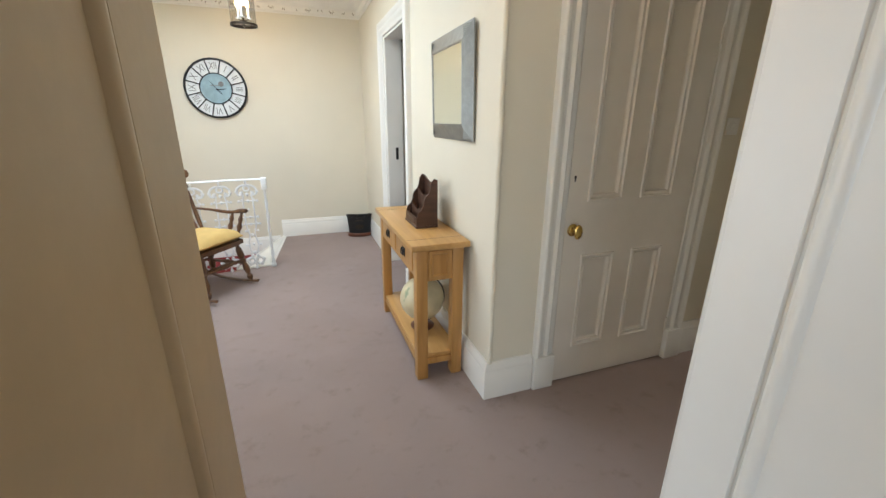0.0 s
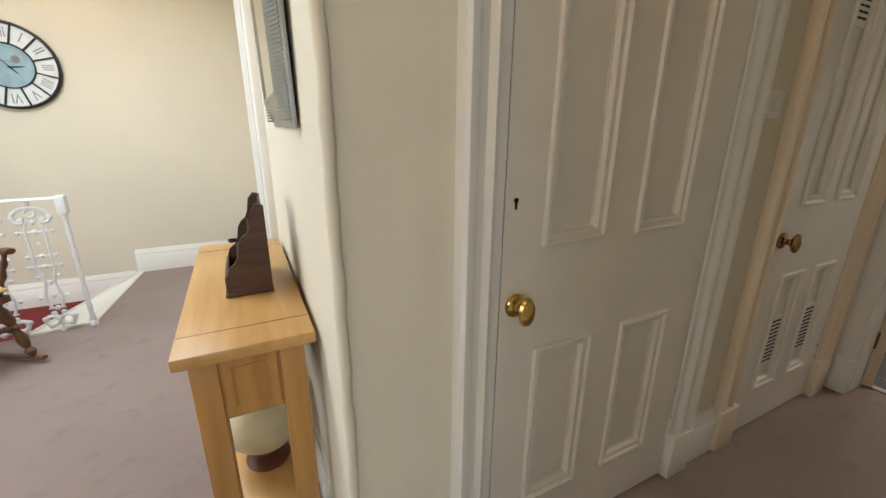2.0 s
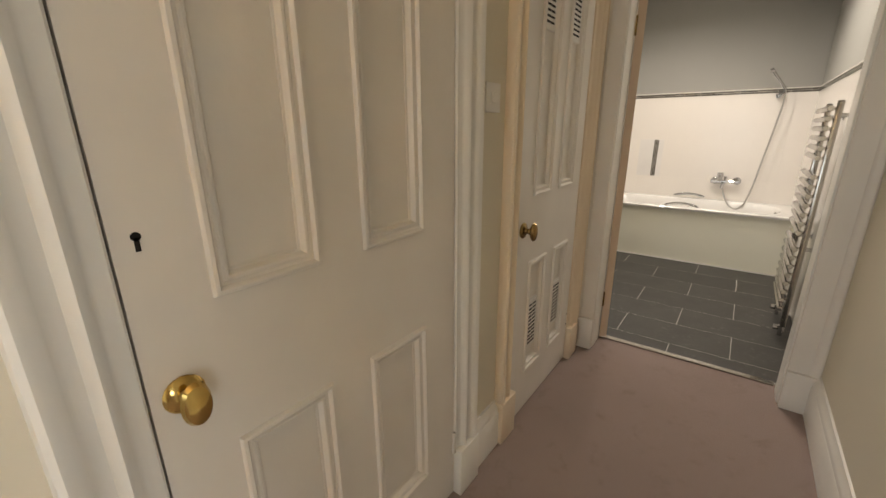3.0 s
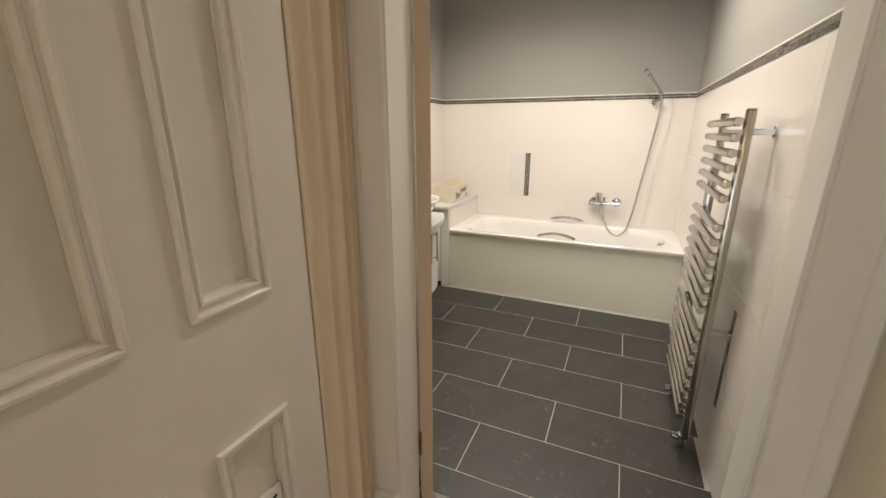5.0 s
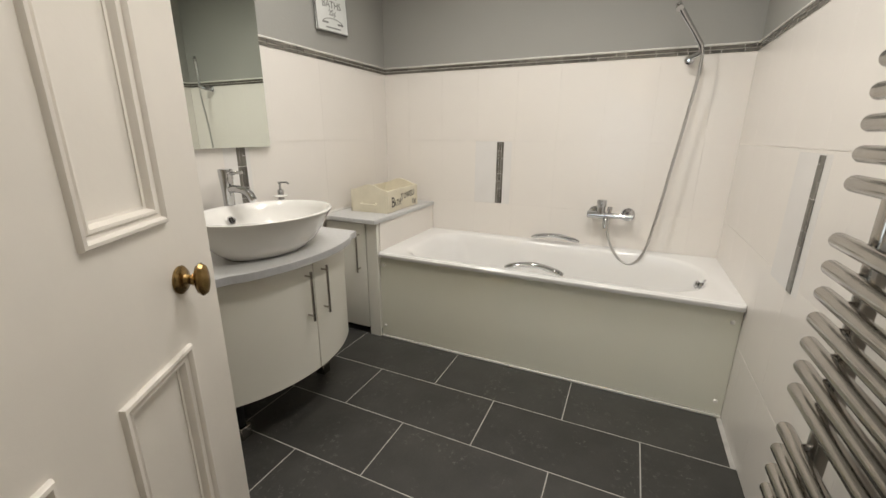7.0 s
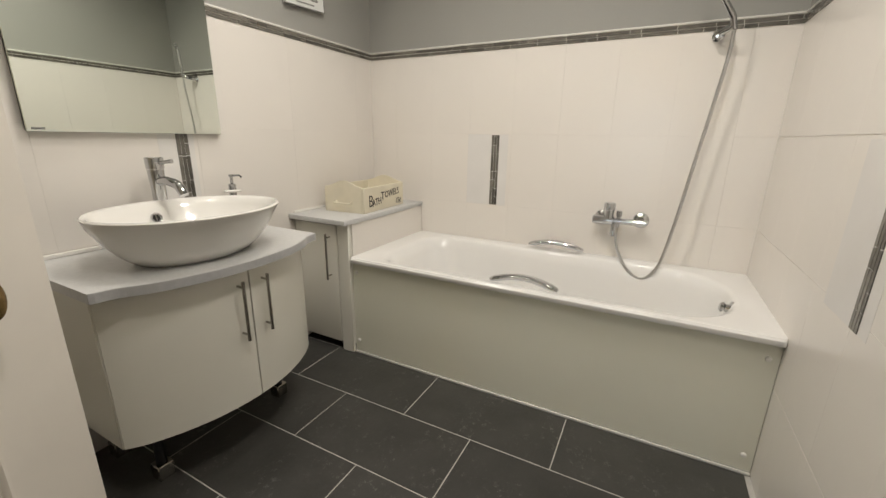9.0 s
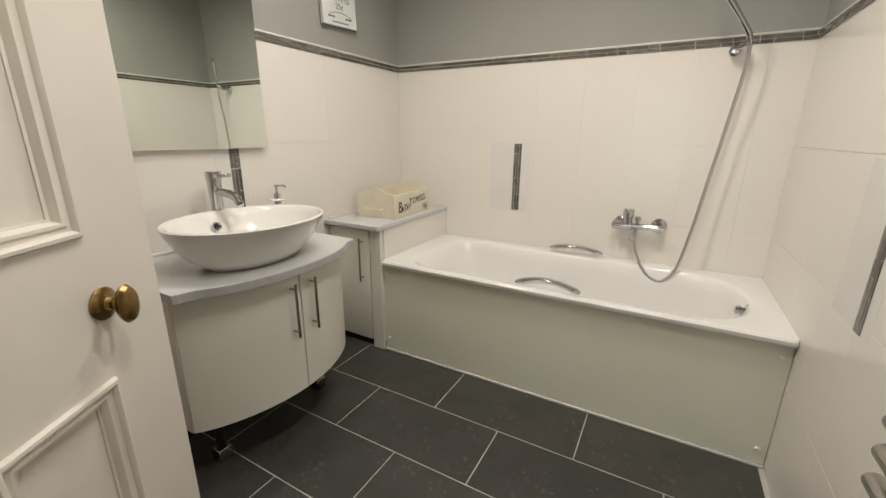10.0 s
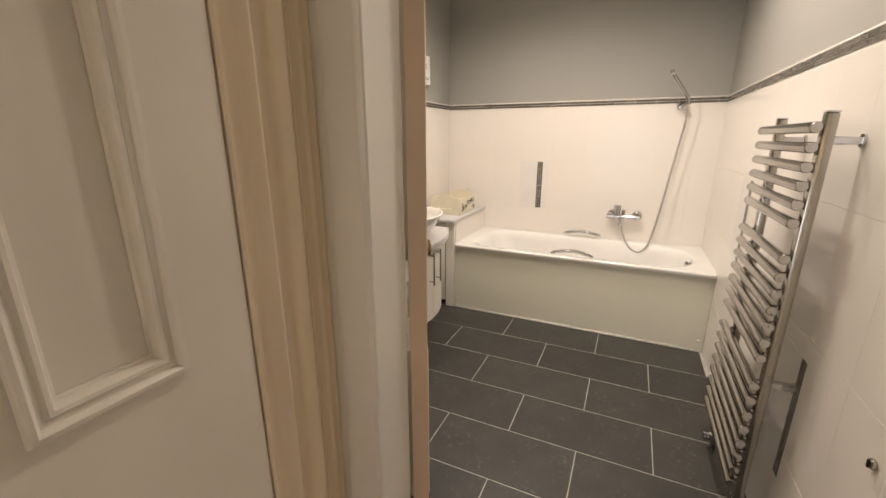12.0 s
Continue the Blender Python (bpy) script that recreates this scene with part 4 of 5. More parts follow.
def oval(cx, cy, a, b, z, n=40):
    return [(cx + a * math.cos(2 * math.pi * k / n), cy + b * math.sin(2 * math.pi * k / n), z) for k in range(n)]


basin = thing("vessel_basin", pose(4.592, 2.105, 0.7285), "white oval porcelain vessel basin on grey worktop", "basin")
bm = bmesh.new()
rows = [(0.165, 0.105, 0.0), (0.178, 0.118, 0.004), (0.215, 0.150, 0.035), (0.250, 0.182, 0.080), (0.276, 0.205, 0.125), (0.283, 0.226, 0.148), (0.285, 0.228, 0.153), (0.281, 0.224, 0.157), (0.275, 0.218, 0.157),
        (0.268, 0.211, 0.152), (0.256, 0.198, 0.130), (0.235, 0.165, 0.080), (0.18, 0.12, 0.042), (0.09, 0.06, 0.030), (0.02, 0.015, 0.028)]
add_rings(bm, [oval(0, 0 if k < 9 else -0.012 * min(1, (k - 8) / 3), a, b, z) for k, (a, b, z) in enumerate(rows)], True, True)
part("bowl", bm, PORCELAIN, basin)
OV = pose(-0.03, 0.158, 0.108, 68)
ov = part("overflow_ring", sweep([(0.013 * math.cos(2 * math.pi * k / 16), 0.013 * math.sin(2 * math.pi * k / 16)) for k in range(16)], [(0, 0), (0, 0.004), (-0.004, 0.005), (-0.005, 0)],
                            OV @ pose(0, 0, 0.002), True), CHROME, basin, "chrome overflow ring")
part("overflow_hole", lathe([(0.0, 0), (0.0125, 0), (0.0125, 0.001), (0, 0.001)], m=OV, n=16), HOLE, basin)
part("overflow_bar", box(-0.0022, 0.0022, -0.011, 0.011, 0.001, 0.004, 0.0008, 1, OV), CHROME, basin)

tap = thing("basin_tap", pose(4.625, 2.340, 0.7285), "tall chrome basin mixer tap with lever", "tap")
part("column", lathe([(0.0, 0.0), (0.030, 0.0), (0.030, 0.006), (0.025, 0.016), (0.0215, 0.10), (0.0225, 0.20), (0.026, 0.262), (0.0, 0.262)], n=22), CHROME, tap)
part("cap", lathe([(0.0, 0.264), (0.027, 0.264), (0.0285, 0.300), (0.026, 0.304), (0.0, 0.305)], n=22), CHROME, tap)
part("lever", tube([(0.0, -0.018, 0.285), (0.012, -0.055, 0.290), (0.018, -0.075, 0.292)], [0.007, 0.006, 0.0075], 10), CHROME, tap)
part("spout", tube(spline([(0, -0.010, 0.222), (0, -0.065, 0.226), (0.004, -0.115, 0.212), (0.006, -0.138, 0.182)], 5), [0.0155] * 15 + [0.0145], 14), CHROME, tap)

soap = thing("soap_dispenser", pose(4.925, 2.365, 0.7285), "white soap dispenser with chrome pump beside the basin", "soap dispenser")
part("bottle", lathe([(0.0, 0.0), (0.030, 0.0), (0.032, 0.01), (0.032, 0.118), (0.026, 0.130), (0.014, 0.136), (0.0, 0.136)], n=20), PORCELAIN, soap)
part("shoulder", lathe([(0.0, 0.150), (0.030, 0.150), (0.034, 0.154), (0.028, 0.158), (0.0, 0.160)], n=20), PORCELAIN, soap)
part("pump", lathe([(0.015, 0.135), (0.015, 0.182), (0.006, 0.186), (0.006, 0.212), (0.010, 0.214), (0.010, 0.222), (0.0, 0.223)], n=14), CHROME, soap)
part("nozzle", tube([(0, 0, 0.217), (0.022, -0.022, 0.218), (0.028, -0.027, 0.209)], 0.0045, 8), CHROME, soap)

bin_ = thing("pedal_bin", pose(4.185, 2.33, 0.0), "small white plastic bin with domed lid and black base", "bin")
part("base", lathe([(0.0, 0.0), (0.083, 0.0), (0.085, 0.02), (0.083, 0.03), (0.0, 0.03)], n=28), BLACK, bin_, "black base")
part("body", lathe([(0.0, 0.028), (0.082, 0.028), (0.085, 0.215), (0.0, 0.215)], n=28), PLASTIC, bin_)
part("lid", lathe([(0.086, 0.216), (0.087, 0.226), (0.075, 0.245), (0.04, 0.256), (0.0, 0.258)], n=28), PLASTIC, bin_)

# wall mirror over the basin
mir = thing("bathroom_mirror", pose(4.640, 2.436, 1.112), "frameless rectangular wall mirror over the basin", "mirror")
part("backing", box(-0.296, 0.296, -0.016, 0.0, 0.004, 0.896), BLACK, mir, "", False)
part("mirror_glass", box(-0.300, 0.300, -0.0215, -0.0165, 0.0, 0.900, 0.0015, 1), MIRROR, mir, "silvered glass", False)
part("maker_plate", box(-0.288, -0.258, -0.0225, -0.0215, 0.006, 0.013), GREYINK, mir, "small grey label", False)

# hanging sign
sg = thing("hanging_sign", pose(5.478, 2.437, 1.716, 0, -3.0), "white wooden sign on a black ribbon above the tiles", "sign")
part("board", box(-0.130, 0.130, -0.012, -0.001, 0.0, 0.215, 0.002, 1), SIGNPAINT, sg)
part("board_edge", sweep([(-0.130, 0.0), (0.130, 0.0), (0.130, 0.215), (-0.130, 0.215)], [(0, 0.0), (0, 0.0128), (0.004, 0.0128), (0.004, 0.0)],
                         Matrix(((1, 0, 0, 0), (0, 0, -1, 0), (0, 1, 0, 0), (0, 0, 0, 1))), True), GREYINK, sg, "worn dark edge", False)
part("ribbon", tube([(-0.055, -0.014, 0.19), (-0.004, -0.006, 0.37), (0.048, -0.014, 0.19)], 0.006, 6, 0.25), INK, sg, "black ribbon")
part("nail", lathe([(0.0, 0.0), (0.004, 0.0), (0.004, 0.012), (0.0, 0.012)], m=pose(-0.004, 0.0, 0.372, 90), n=8), STEEL, sg)
SF = Matrix(((1, 0, 0, 0), (0, 0, -1, -0.0124), (0, 1, 0, 0), (0, 0, 0, 1)))
text_part("lettering", "HOT", 0.050, SF @ pose(0, 0.178, 0), GREYINK, sg, "faded grey lettering", squeeze=1.0)
text_part("lettering", "BATHS", 0.050, SF @ pose(0, 0.133, 0), GREYINK, sg, squeeze=1.05)
text_part("lettering", "25¢", 0.040, SF @ pose(0, 0.094, 0), GREYINK, sg)
fl = spline([(-0.085, 0.0, 0.045), (-0.06, 0, 0.060), (0.0, 0, 0.068), (0.06, 0, 0.060), (0.085, 0, 0.045)], 5)
part("flourish", tube([(p.x, -0.0125, p.z) for p in fl], 0.0018, 6), GREYINK, sg)
for sx in (-0.075, -0.05, 0.05, 0.075):
    part("flourish_leaf", lathe([(0.0, 0.0), (0.009, 0.0), (0.0, 0.001)], m=pose(sx, -0.0125, 0.044, 90) @ Matrix.Diagonal((1.6, 0.6, 1, 1)), n=8), GREYINK, sg)
part("small_print_bar", box(-0.06, 0.06, -0.0128, -0.0122, 0.018, 0.024), GREYINK, sg, "", False)

# towel radiator on the side wall
rad = thing("towel_radiator", pose(0, 0, 0), "brushed steel ladder towel radiator on wall brackets", "towel radiator")
for ux in (3.985, 4.395):
    up = part("upright", box(ux - 0.016, ux + 0.016, 0.418, 0.446, 0.075, 1.385, 0.004, 2), STEEL, rad, "square steel upright")
    part("end_cap", box(ux - 0.0165, ux + 0.0165, 0.4175, 0.4465, 1.385, 1.391, 0.002, 1), CHROME, up)
    for bz in (1.315, 0.575):
        br = part("wall_bracket", box(ux - 0.012, ux + 0.012, 0.354, 0.420, bz - 0.010, bz + 0.010, 0.002, 1), CHROME, rad, "chrome wall bracket")
        part("bracket_foot", lathe([(0.0, 0.0), (0.018, 0.0), (0.018, 0.006), (0.0, 0.007)], m=pose(ux, 0.354, bz, -90), n=14), CHROME, br)
bar_z = [1.348 - 0.0512 * k for k in range(6)] + [0.988 - 0.0528 * k for k in range(7)] + [0.575 - 0.0533 * k for k in range(8)]
bar_mesh = tube([(x, 0.470, 0) for x in (3.943, 3.9445, 3.9465, 4.4455, 4.4475, 4.449)], [0.0135, 0.0148, 0.0152, 0.0152, 0.0148, 0.0135], 18)
first_bar = part("bar", bar_mesh, STEEL, rad)
first_bar.location = (0, 0, bar_z[0])
cap_mesh = lathe([(0.0, 0.0), (0.0128, 0.0), (0.0128, 0.0014), (0.0, 0.0018)], m=pose(3.9432, 0.470, 0, 0, -90), n=18)
first_cap = part("bar_cap", cap_mesh, CHROME, first_bar, "polished end cap")
pin_mesh = tube([(0, 0.444, 0), (0, 0.460, 0)], 0.0075, 10)
first_pin = part("bar_pin", pin_mesh, STEEL, first_bar)
first_pin.location = (3.985, 0, 0)
for k, bz in enumerate(bar_z):
    b = first_bar if k == 0 else new("bar", first_bar.data)
    b.parent, b.location = rad, (0, 0, bz)
    if k:
        new("bar_cap", first_cap.data).parent = b
    for ux in (3.985, 4.395):
        if k or ux > 4:
            pn = new("bar_pin", first_pin.data)
            pn.parent, pn.location = b, (ux, 0, 0)
for ux in (4.02, 4.39):
    v = part("valve", lathe([(0.012, 0.0), (0.012, 0.03), (0.019, 0.034), (0.019, 0.066), (0.010, 0.072), (0.010, 0.10)], at=(ux, 0.432, 0.0), n=14), CHROME, rad, "chrome valve")
    part("valve_cap", lathe([(0.0, 0.0), (0.016, 0.0), (0.017, 0.022), (0.0, 0.024)], m=pose(ux, 0.450, 0.05, -90) @ pose(0, 0, 0.0), n=14), CHROME, v)

# leftover holder mounts on the tiles near the doorway
for hx, hz in ((3.565, 0.812), (3.565, 0.655)):
    hk = thing("holder_mount", pose(hx, 0.354, hz), "small chrome screw mount fixed to white tiles", "wall mount", "holder mounts")
    part("rose", lathe([(0.0, 0.0), (0.012, 0.0), (0.012, 0.006), (0.009, 0.010), (0.0, 0.011)], m=pose(0, 0, 0, -90), n=14), STEEL, hk)
    part("slot", box(-0.003, 0.003, 0.010, 0.0125, -0.009, 0.009), HOLE, hk, "", False)


# ---- hall things ----
# cast-iron balustrade with flat handrail
rail = thing("stair_balustrade", pose(0, 0, 0), "white cast-iron balustrade curving along the landing edge", "balustrade")
line = spline([(-0.415, 3.868, 0), (-0.62, 3.855, 0), (-0.85, 3.81, 0), (-1.09, 3.745, 0), (-1.28, 3.60, 0), (-1.39, 3.37, 0), (-1.42, 3.11, 0), (-1.42, 2.80, 0), (-1.42, 2.2, 0), (-1.42, 1.5, 0),
               (-1.42, 0.85, 0)], 10)
part("handrail", sweep([(p.x, p.y) for p in line], [(-0.022, 0.842), (-0.024, 0.848), (-0.018, 0.855), (0.018, 0.855), (0.024, 0.848), (0.022, 0.842)]), IRON, rail, "flat white handrail")


def add_ring(bm, c, r, thick, n=12):
    add_tube(bm, [(c[0] + r * math.cos(2 * math.pi * k / n), c[1], c[2] + r * math.sin(2 * math.pi * k / n)) for k in range(n)], thick, 5, None, True)


def add_ball(bm, c, r, sz=1.0):
    bmesh.ops.create_icosphere(bm, subdivisions=1, radius=r, matrix=Matrix.Translation(c) @ Matrix.Diagonal((1, 0.8, sz, 1)))


bm = bmesh.new()
for s in (-1, 1):
    # paired stems, scrolled head, looped waist
    add_tube(bm, spline([(s * 0.024, 0, 0.165), (s * 0.040, 0, 0.24), (s * 0.022, 0, 0.335), (s * 0.040, 0, 0.43), (s * 0.040, 0, 0.655), (s * 0.030, 0, 0.715)], 4), 0.0078, 6)
    add_tube(bm, spline([(0, 0, 0.800), (s * 0.040, 0, 0.795), (s * 0.078, 0, 0.765), (s * 0.076, 0, 0.722), (s * 0.046, 0, 0.712), (s * 0.038, 0, 0.745)], 5), 0.0105, 7)
    add_ball(bm, (s * 0.082, 0, 0.742), 0.017)
    add_ball(bm, (s * 0.050, 0, 0.728), 0.015)
    for z, x in ((0.655, 0.076), (0.505, 0.066), (0.440, 0.074), (0.375, 0.050), (0.240, 0.062)):
        add_tube(bm, [(s * 0.030, 0, z), (s * x, 0, z)], 0.006, 6)
        add_ball(bm, (s * x, 0, z), 0.0135)
        add_ball(bm, (s * (x - 0.024), 0, z + 0.012), 0.009)
    # round loops and beads at the foot
    add_ring(bm, (s * 0.036, 0, 0.086), 0.031, 0.0135)
    add_ball(bm, (s * 0.070, 0, 0.098), 0.019)
    add_ball(bm, (s * 0.052, 0, 0.048), 0.017)
    add_ball(bm, (s * 0.024, 0, 0.132), 0.017)
add_ring(bm, (0, 0, 0.770), 0.024, 0.009)
for z, r in ((0.016, 0.018), (0.165, 0.016), (0.245, 0.013), (0.335, 0.017), (0.440, 0.014), (0.505, 0.014), (0.580, 0.010), (0.655, 0.015), (0.715, 0.016), (0.826, 0.014)):
    add_ball(bm, (0, 0, z), r, 1.2)
add_tube(bm, [(0, 0, 0.0), (0, 0, 0.08)], 0.009, 6)
add_tube(bm, [(0, 0, 0.795), (0, 0, 0.845)], 0.008, 6)
for z in (0.165, 0.440, 0.505, 0.655):
    add_tube(bm, [(-0.040, 0, z), (0.040, 0, z)], 0.0065, 6)
first = part("baluster", bm, IRON, rail)
dist, want, spots = 0.0, 0.135, []
for a, b in zip(line, line[1:]):
    step = (b - a).length
    while want <= dist + step:
        spots.append((a.lerp(b, (want - dist) / step), math.degrees(math.atan2(b.y - a.y, b.x - a.x))))
        want += 0.214
    dist += step
for k, (p, ang) in enumerate(spots):
    ob = first if k == 0 else new("baluster", first.data)
    ob.parent, ob.matrix_basis = rail, pose(p.x, p.y, 0.0, 0, 0, ang)
part("end_post", lathe([(0.010, 0.03), (0.018, 0.05), (0.012, 0.09), (0.016, 0.14), (0.011, 0.18), (0.015, 0.26), (0.010, 0.30), (0.016, 0.38), (0.011, 0.42), (0.017, 0.50), (0.010, 0.55), (0.015, 0.64), (0.010, 0.68),
                        (0.017, 0.76), (0.011, 0.80), (0.013, 0.84)], at=(-0.400, 3.872, 0), n=12), IRON, rail)
part("post_foot", lathe([(0.0, 0.0), (0.022, 0.004), (0.026, 0.022), (0.018, 0.042), (0.012, 0.046)], at=(-0.400, 3.872, 0), n=14), IRON, rail)
part("end_bracket", box(-0.425, -0.375, 3.845, 3.899, 0.752, 0.862, 0.008, 2), IRON, rail, "squared white rail end")

# wall clock with roman numerals
clock = thing("wall_clock", FACE_S(4.968) @ pose(-0.822, 1.668, 0), "large round wall clock with black rim and roman numerals", "clock")
part("backboard", lathe([(0.0, 0.0), (0.288, 0.0), (0.288, 0.016), (0.0, 0.016)], n=48), CLOCKFACE, clock, "whitewashed face", False)
circ = lambda r, n: [(r * math.cos(2 * math.pi * k / n), r * math.sin(2 * math.pi * k / n)) for k in range(n)]
part("rim", sweep(circ(0.298, 64), [(0.0, 0.0), (0.0, 0.026), (0.006, 0.030), (0.016, 0.030), (0.020, 0.024), (0.020, 0.0)], None, True), BLACK, clock, "black metal rim")
part("centre_disc", lathe([(0.0, 0.0165), (0.148, 0.0165), (0.148, 0.0185), (0.0, 0.0185)], n=40), CLOCKBLUE, clock, "blue weathered centre", False)
part("inner_ring", sweep(circ(0.156, 48), [(0.0, 0.016), (0.0, 0.024), (0.009, 0.024), (0.009, 0.016)], None, True), BLACK, clock, "", False)
for k, num in enumerate(("XII", "I", "II", "III", "IIII", "V", "VI", "VII", "VIII", "IX", "X", "XI")):
    a = -30 * k
    part("divider", box(-0.0055, 0.0055, 0.150, 0.286, 0.0162, 0.024, 0, 1, pose(0, 0, 0, 0, 0, a - 15)), BLACK, clock, "", False)
    text_part("numeral", num, 0.098, pose(0, 0, 0.0168, 0, 0, a) @ pose(0, 0.219, 0), GREYINK, clock, squeeze=0.62 if len(num) > 2 else 0.75)
for ang, ln, w in ((-84, 0.085, 0.006), (-139, 0.062, 0.006), (38, 0.12, 0.0025)):
    part("hand_pointer", prism([(-w, -0.012), (w, -0.012), (w * 0.6, ln * 0.75), (0, ln), (-w * 0.6, ln * 0.75)], 0.0195, 0.0215, pose(0.012, -0.01, 0, 0, 0, ang)), BLACK, clock, "", False)
part("dial_print_bar", box(-0.055, 0.04, 0.028, 0.034, 0.0186, 0.0190), GREYINK, clock, "", False)
part("small_dial", lathe([(0.0, 0.0186), (0.026, 0.0186), (0.026, 0.0190), (0.0, 0.0190)], at=(0.052, 0.045, 0), n=18), GREYINK, clock, "", False)

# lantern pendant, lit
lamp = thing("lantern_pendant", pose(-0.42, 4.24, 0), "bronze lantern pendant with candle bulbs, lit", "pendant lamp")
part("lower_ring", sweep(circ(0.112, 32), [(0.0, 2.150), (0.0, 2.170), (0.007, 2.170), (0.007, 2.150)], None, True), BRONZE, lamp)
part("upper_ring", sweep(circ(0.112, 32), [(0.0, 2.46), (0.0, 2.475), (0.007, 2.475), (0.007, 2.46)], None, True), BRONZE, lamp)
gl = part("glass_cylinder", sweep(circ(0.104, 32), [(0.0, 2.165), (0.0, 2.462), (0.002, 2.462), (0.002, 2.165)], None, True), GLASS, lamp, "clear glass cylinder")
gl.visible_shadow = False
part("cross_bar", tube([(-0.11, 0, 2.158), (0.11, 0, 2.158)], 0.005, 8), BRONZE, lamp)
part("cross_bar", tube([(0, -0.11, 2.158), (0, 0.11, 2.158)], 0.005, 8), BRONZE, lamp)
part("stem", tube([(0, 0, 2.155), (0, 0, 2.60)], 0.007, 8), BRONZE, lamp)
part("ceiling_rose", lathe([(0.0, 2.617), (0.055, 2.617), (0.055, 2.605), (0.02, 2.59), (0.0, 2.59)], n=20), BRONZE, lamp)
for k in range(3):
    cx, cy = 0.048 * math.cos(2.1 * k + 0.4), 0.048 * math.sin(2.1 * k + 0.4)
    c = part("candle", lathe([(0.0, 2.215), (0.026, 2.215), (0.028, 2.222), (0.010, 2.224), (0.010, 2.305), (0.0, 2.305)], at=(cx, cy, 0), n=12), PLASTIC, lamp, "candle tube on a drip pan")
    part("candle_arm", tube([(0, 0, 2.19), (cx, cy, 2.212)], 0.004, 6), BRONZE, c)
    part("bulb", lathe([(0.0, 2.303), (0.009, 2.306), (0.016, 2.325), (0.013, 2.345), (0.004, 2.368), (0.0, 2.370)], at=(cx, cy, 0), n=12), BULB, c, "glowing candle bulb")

# unseen copy, added to carry the warm fill lamp by the entry
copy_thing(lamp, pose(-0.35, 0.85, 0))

# oak console table
tab = thing("console_table", pose(0, 0, 0), "waxed oak console table with two drawers and low shelf", "console table")
TX0, TX1, TY0, TY1, TZ = 0.390, 0.702, 1.667, 2.634, 0.782
part("tabletop", box(TX0, TX1, TY0, TY1, TZ - 0.032, TZ, 0.005, 2), OAK_TOP, tab)
part("breadboard_joint", box(TX0 + 0.004, TX1 - 0.004, TY0 + 0.105, TY0 + 0.107, TZ - 0.001, TZ + 0.0006), WALNUT, tab, "", False)
part("breadboard_joint", box(TX0 + 0.004, TX1 - 0.004, TY1 - 0.107, TY1 - 0.105, TZ - 0.001, TZ + 0.0006), WALNUT, tab, "", False)
LEGS = [(x, y) for x in (TX0 + 0.028, TX1 - 0.088) for y in (TY0 + 0.022, TY1 - 0.082)]
for lx, ly in LEGS:
    part("leg", box(lx, lx + 0.060, ly, ly + 0.060, 0.0, TZ - 0.032, 0.004, 2), OAK, tab)
fx, bx, ny, fy = TX0 + 0.034, TX1 - 0.034, TY0 + 0.030, TY1 - 0.030
part("front_apron", box(fx, fx + 0.02, ny + 0.05, fy - 0.05, TZ - 0.190, TZ - 0.032), OAK, tab, "", False)
part("back_apron", box(bx - 0.02, bx, ny + 0.05, fy - 0.05, TZ - 0.190, TZ - 0.032), OAK, tab, "", False)
for y0 in (ny, fy - 0.018):
    part("end_apron", box(fx + 0.05, bx - 0.05, y0, y0 + 0.018, TZ - 0.205, TZ - 0.032), OAK, tab, "", False)
    s = -1 if y0 == ny else 1
    part("end_frame", sweep([(fx + 0.062, TZ - 0.195), (bx - 0.062, TZ - 0.195), (bx - 0.062, TZ - 0.042), (fx + 0.062, TZ - 0.042)], [(0, 0), (0, 0.008), (0.018, 0.008), (0.024, 0)],
                            FACE_S(y0) if s < 0 else FACE_S(y0 + 0.018) @ Matrix.Diagonal((1, 1, -1, 1)), True), OAK, tab, "", False)
for k in (0, 1):
    y0 = ny + 0.075 + k * 0.385
    dr = part("drawer", box(fx - 0.006, fx + 0.012, y0, y0 + 0.345, TZ - 0.170, TZ - 0.050, 0.003, 1), OAK, tab)
    pull = part("pull_plate", box(fx - 0.010, fx - 0.005, y0 + 0.142, y0 + 0.202, TZ - 0.134, TZ - 0.084, 0.002, 1), BLACK, dr, "black square pull plate")
    part("drop_handle", tube([(fx - 0.012, y0 + 0.150, TZ - 0.092), (fx - 0.018, y0 + 0.152, TZ - 0.122), (fx - 0.018, y0 + 0.192, TZ - 0.122), (fx - 0.012, y0 + 0.194, TZ - 0.092)], 0.004, 8), BLACK, pull)
part("shelf", box(fx + 0.004, bx - 0.004, ny + 0.012, fy - 0.012, 0.118, 0.140, 0.004, 2), OAK_TOP, tab)
part("shelf_rail", box(fx, fx + 0.018, ny + 0.05, fy - 0.05, 0.085, 0.119), OAK, tab, "", False)
part("shelf_rail", box(fx + 0.05, bx - 0.05, ny, ny + 0.018, 0.085, 0.119), OAK, tab, "", False)

# antique globe on its stand, on the shelf
gb = thing("globe", pose(0.548, 2.03, 0.140), "antique cream globe on a red wooden stand", "globe")
part("stand", lathe([(0.0, 0.0), (0.070, 0.0), (0.073, 0.010), (0.052, 0.020), (0.030, 0.026), (0.026, 0.038), (0.040, 0.052), (0.058, 0.062), (0.0, 0.064)], n=24), GLOBEWOOD, gb, "red turned stand")
bm = bmesh.new()
bmesh.ops.create_uvsphere(bm, u_segments=28, v_segments=18, radius=0.134, matrix=Matrix.Translation((0, 0, 0.190)))
part("sphere", bm, GLOBE, gb, "antique paper globe")
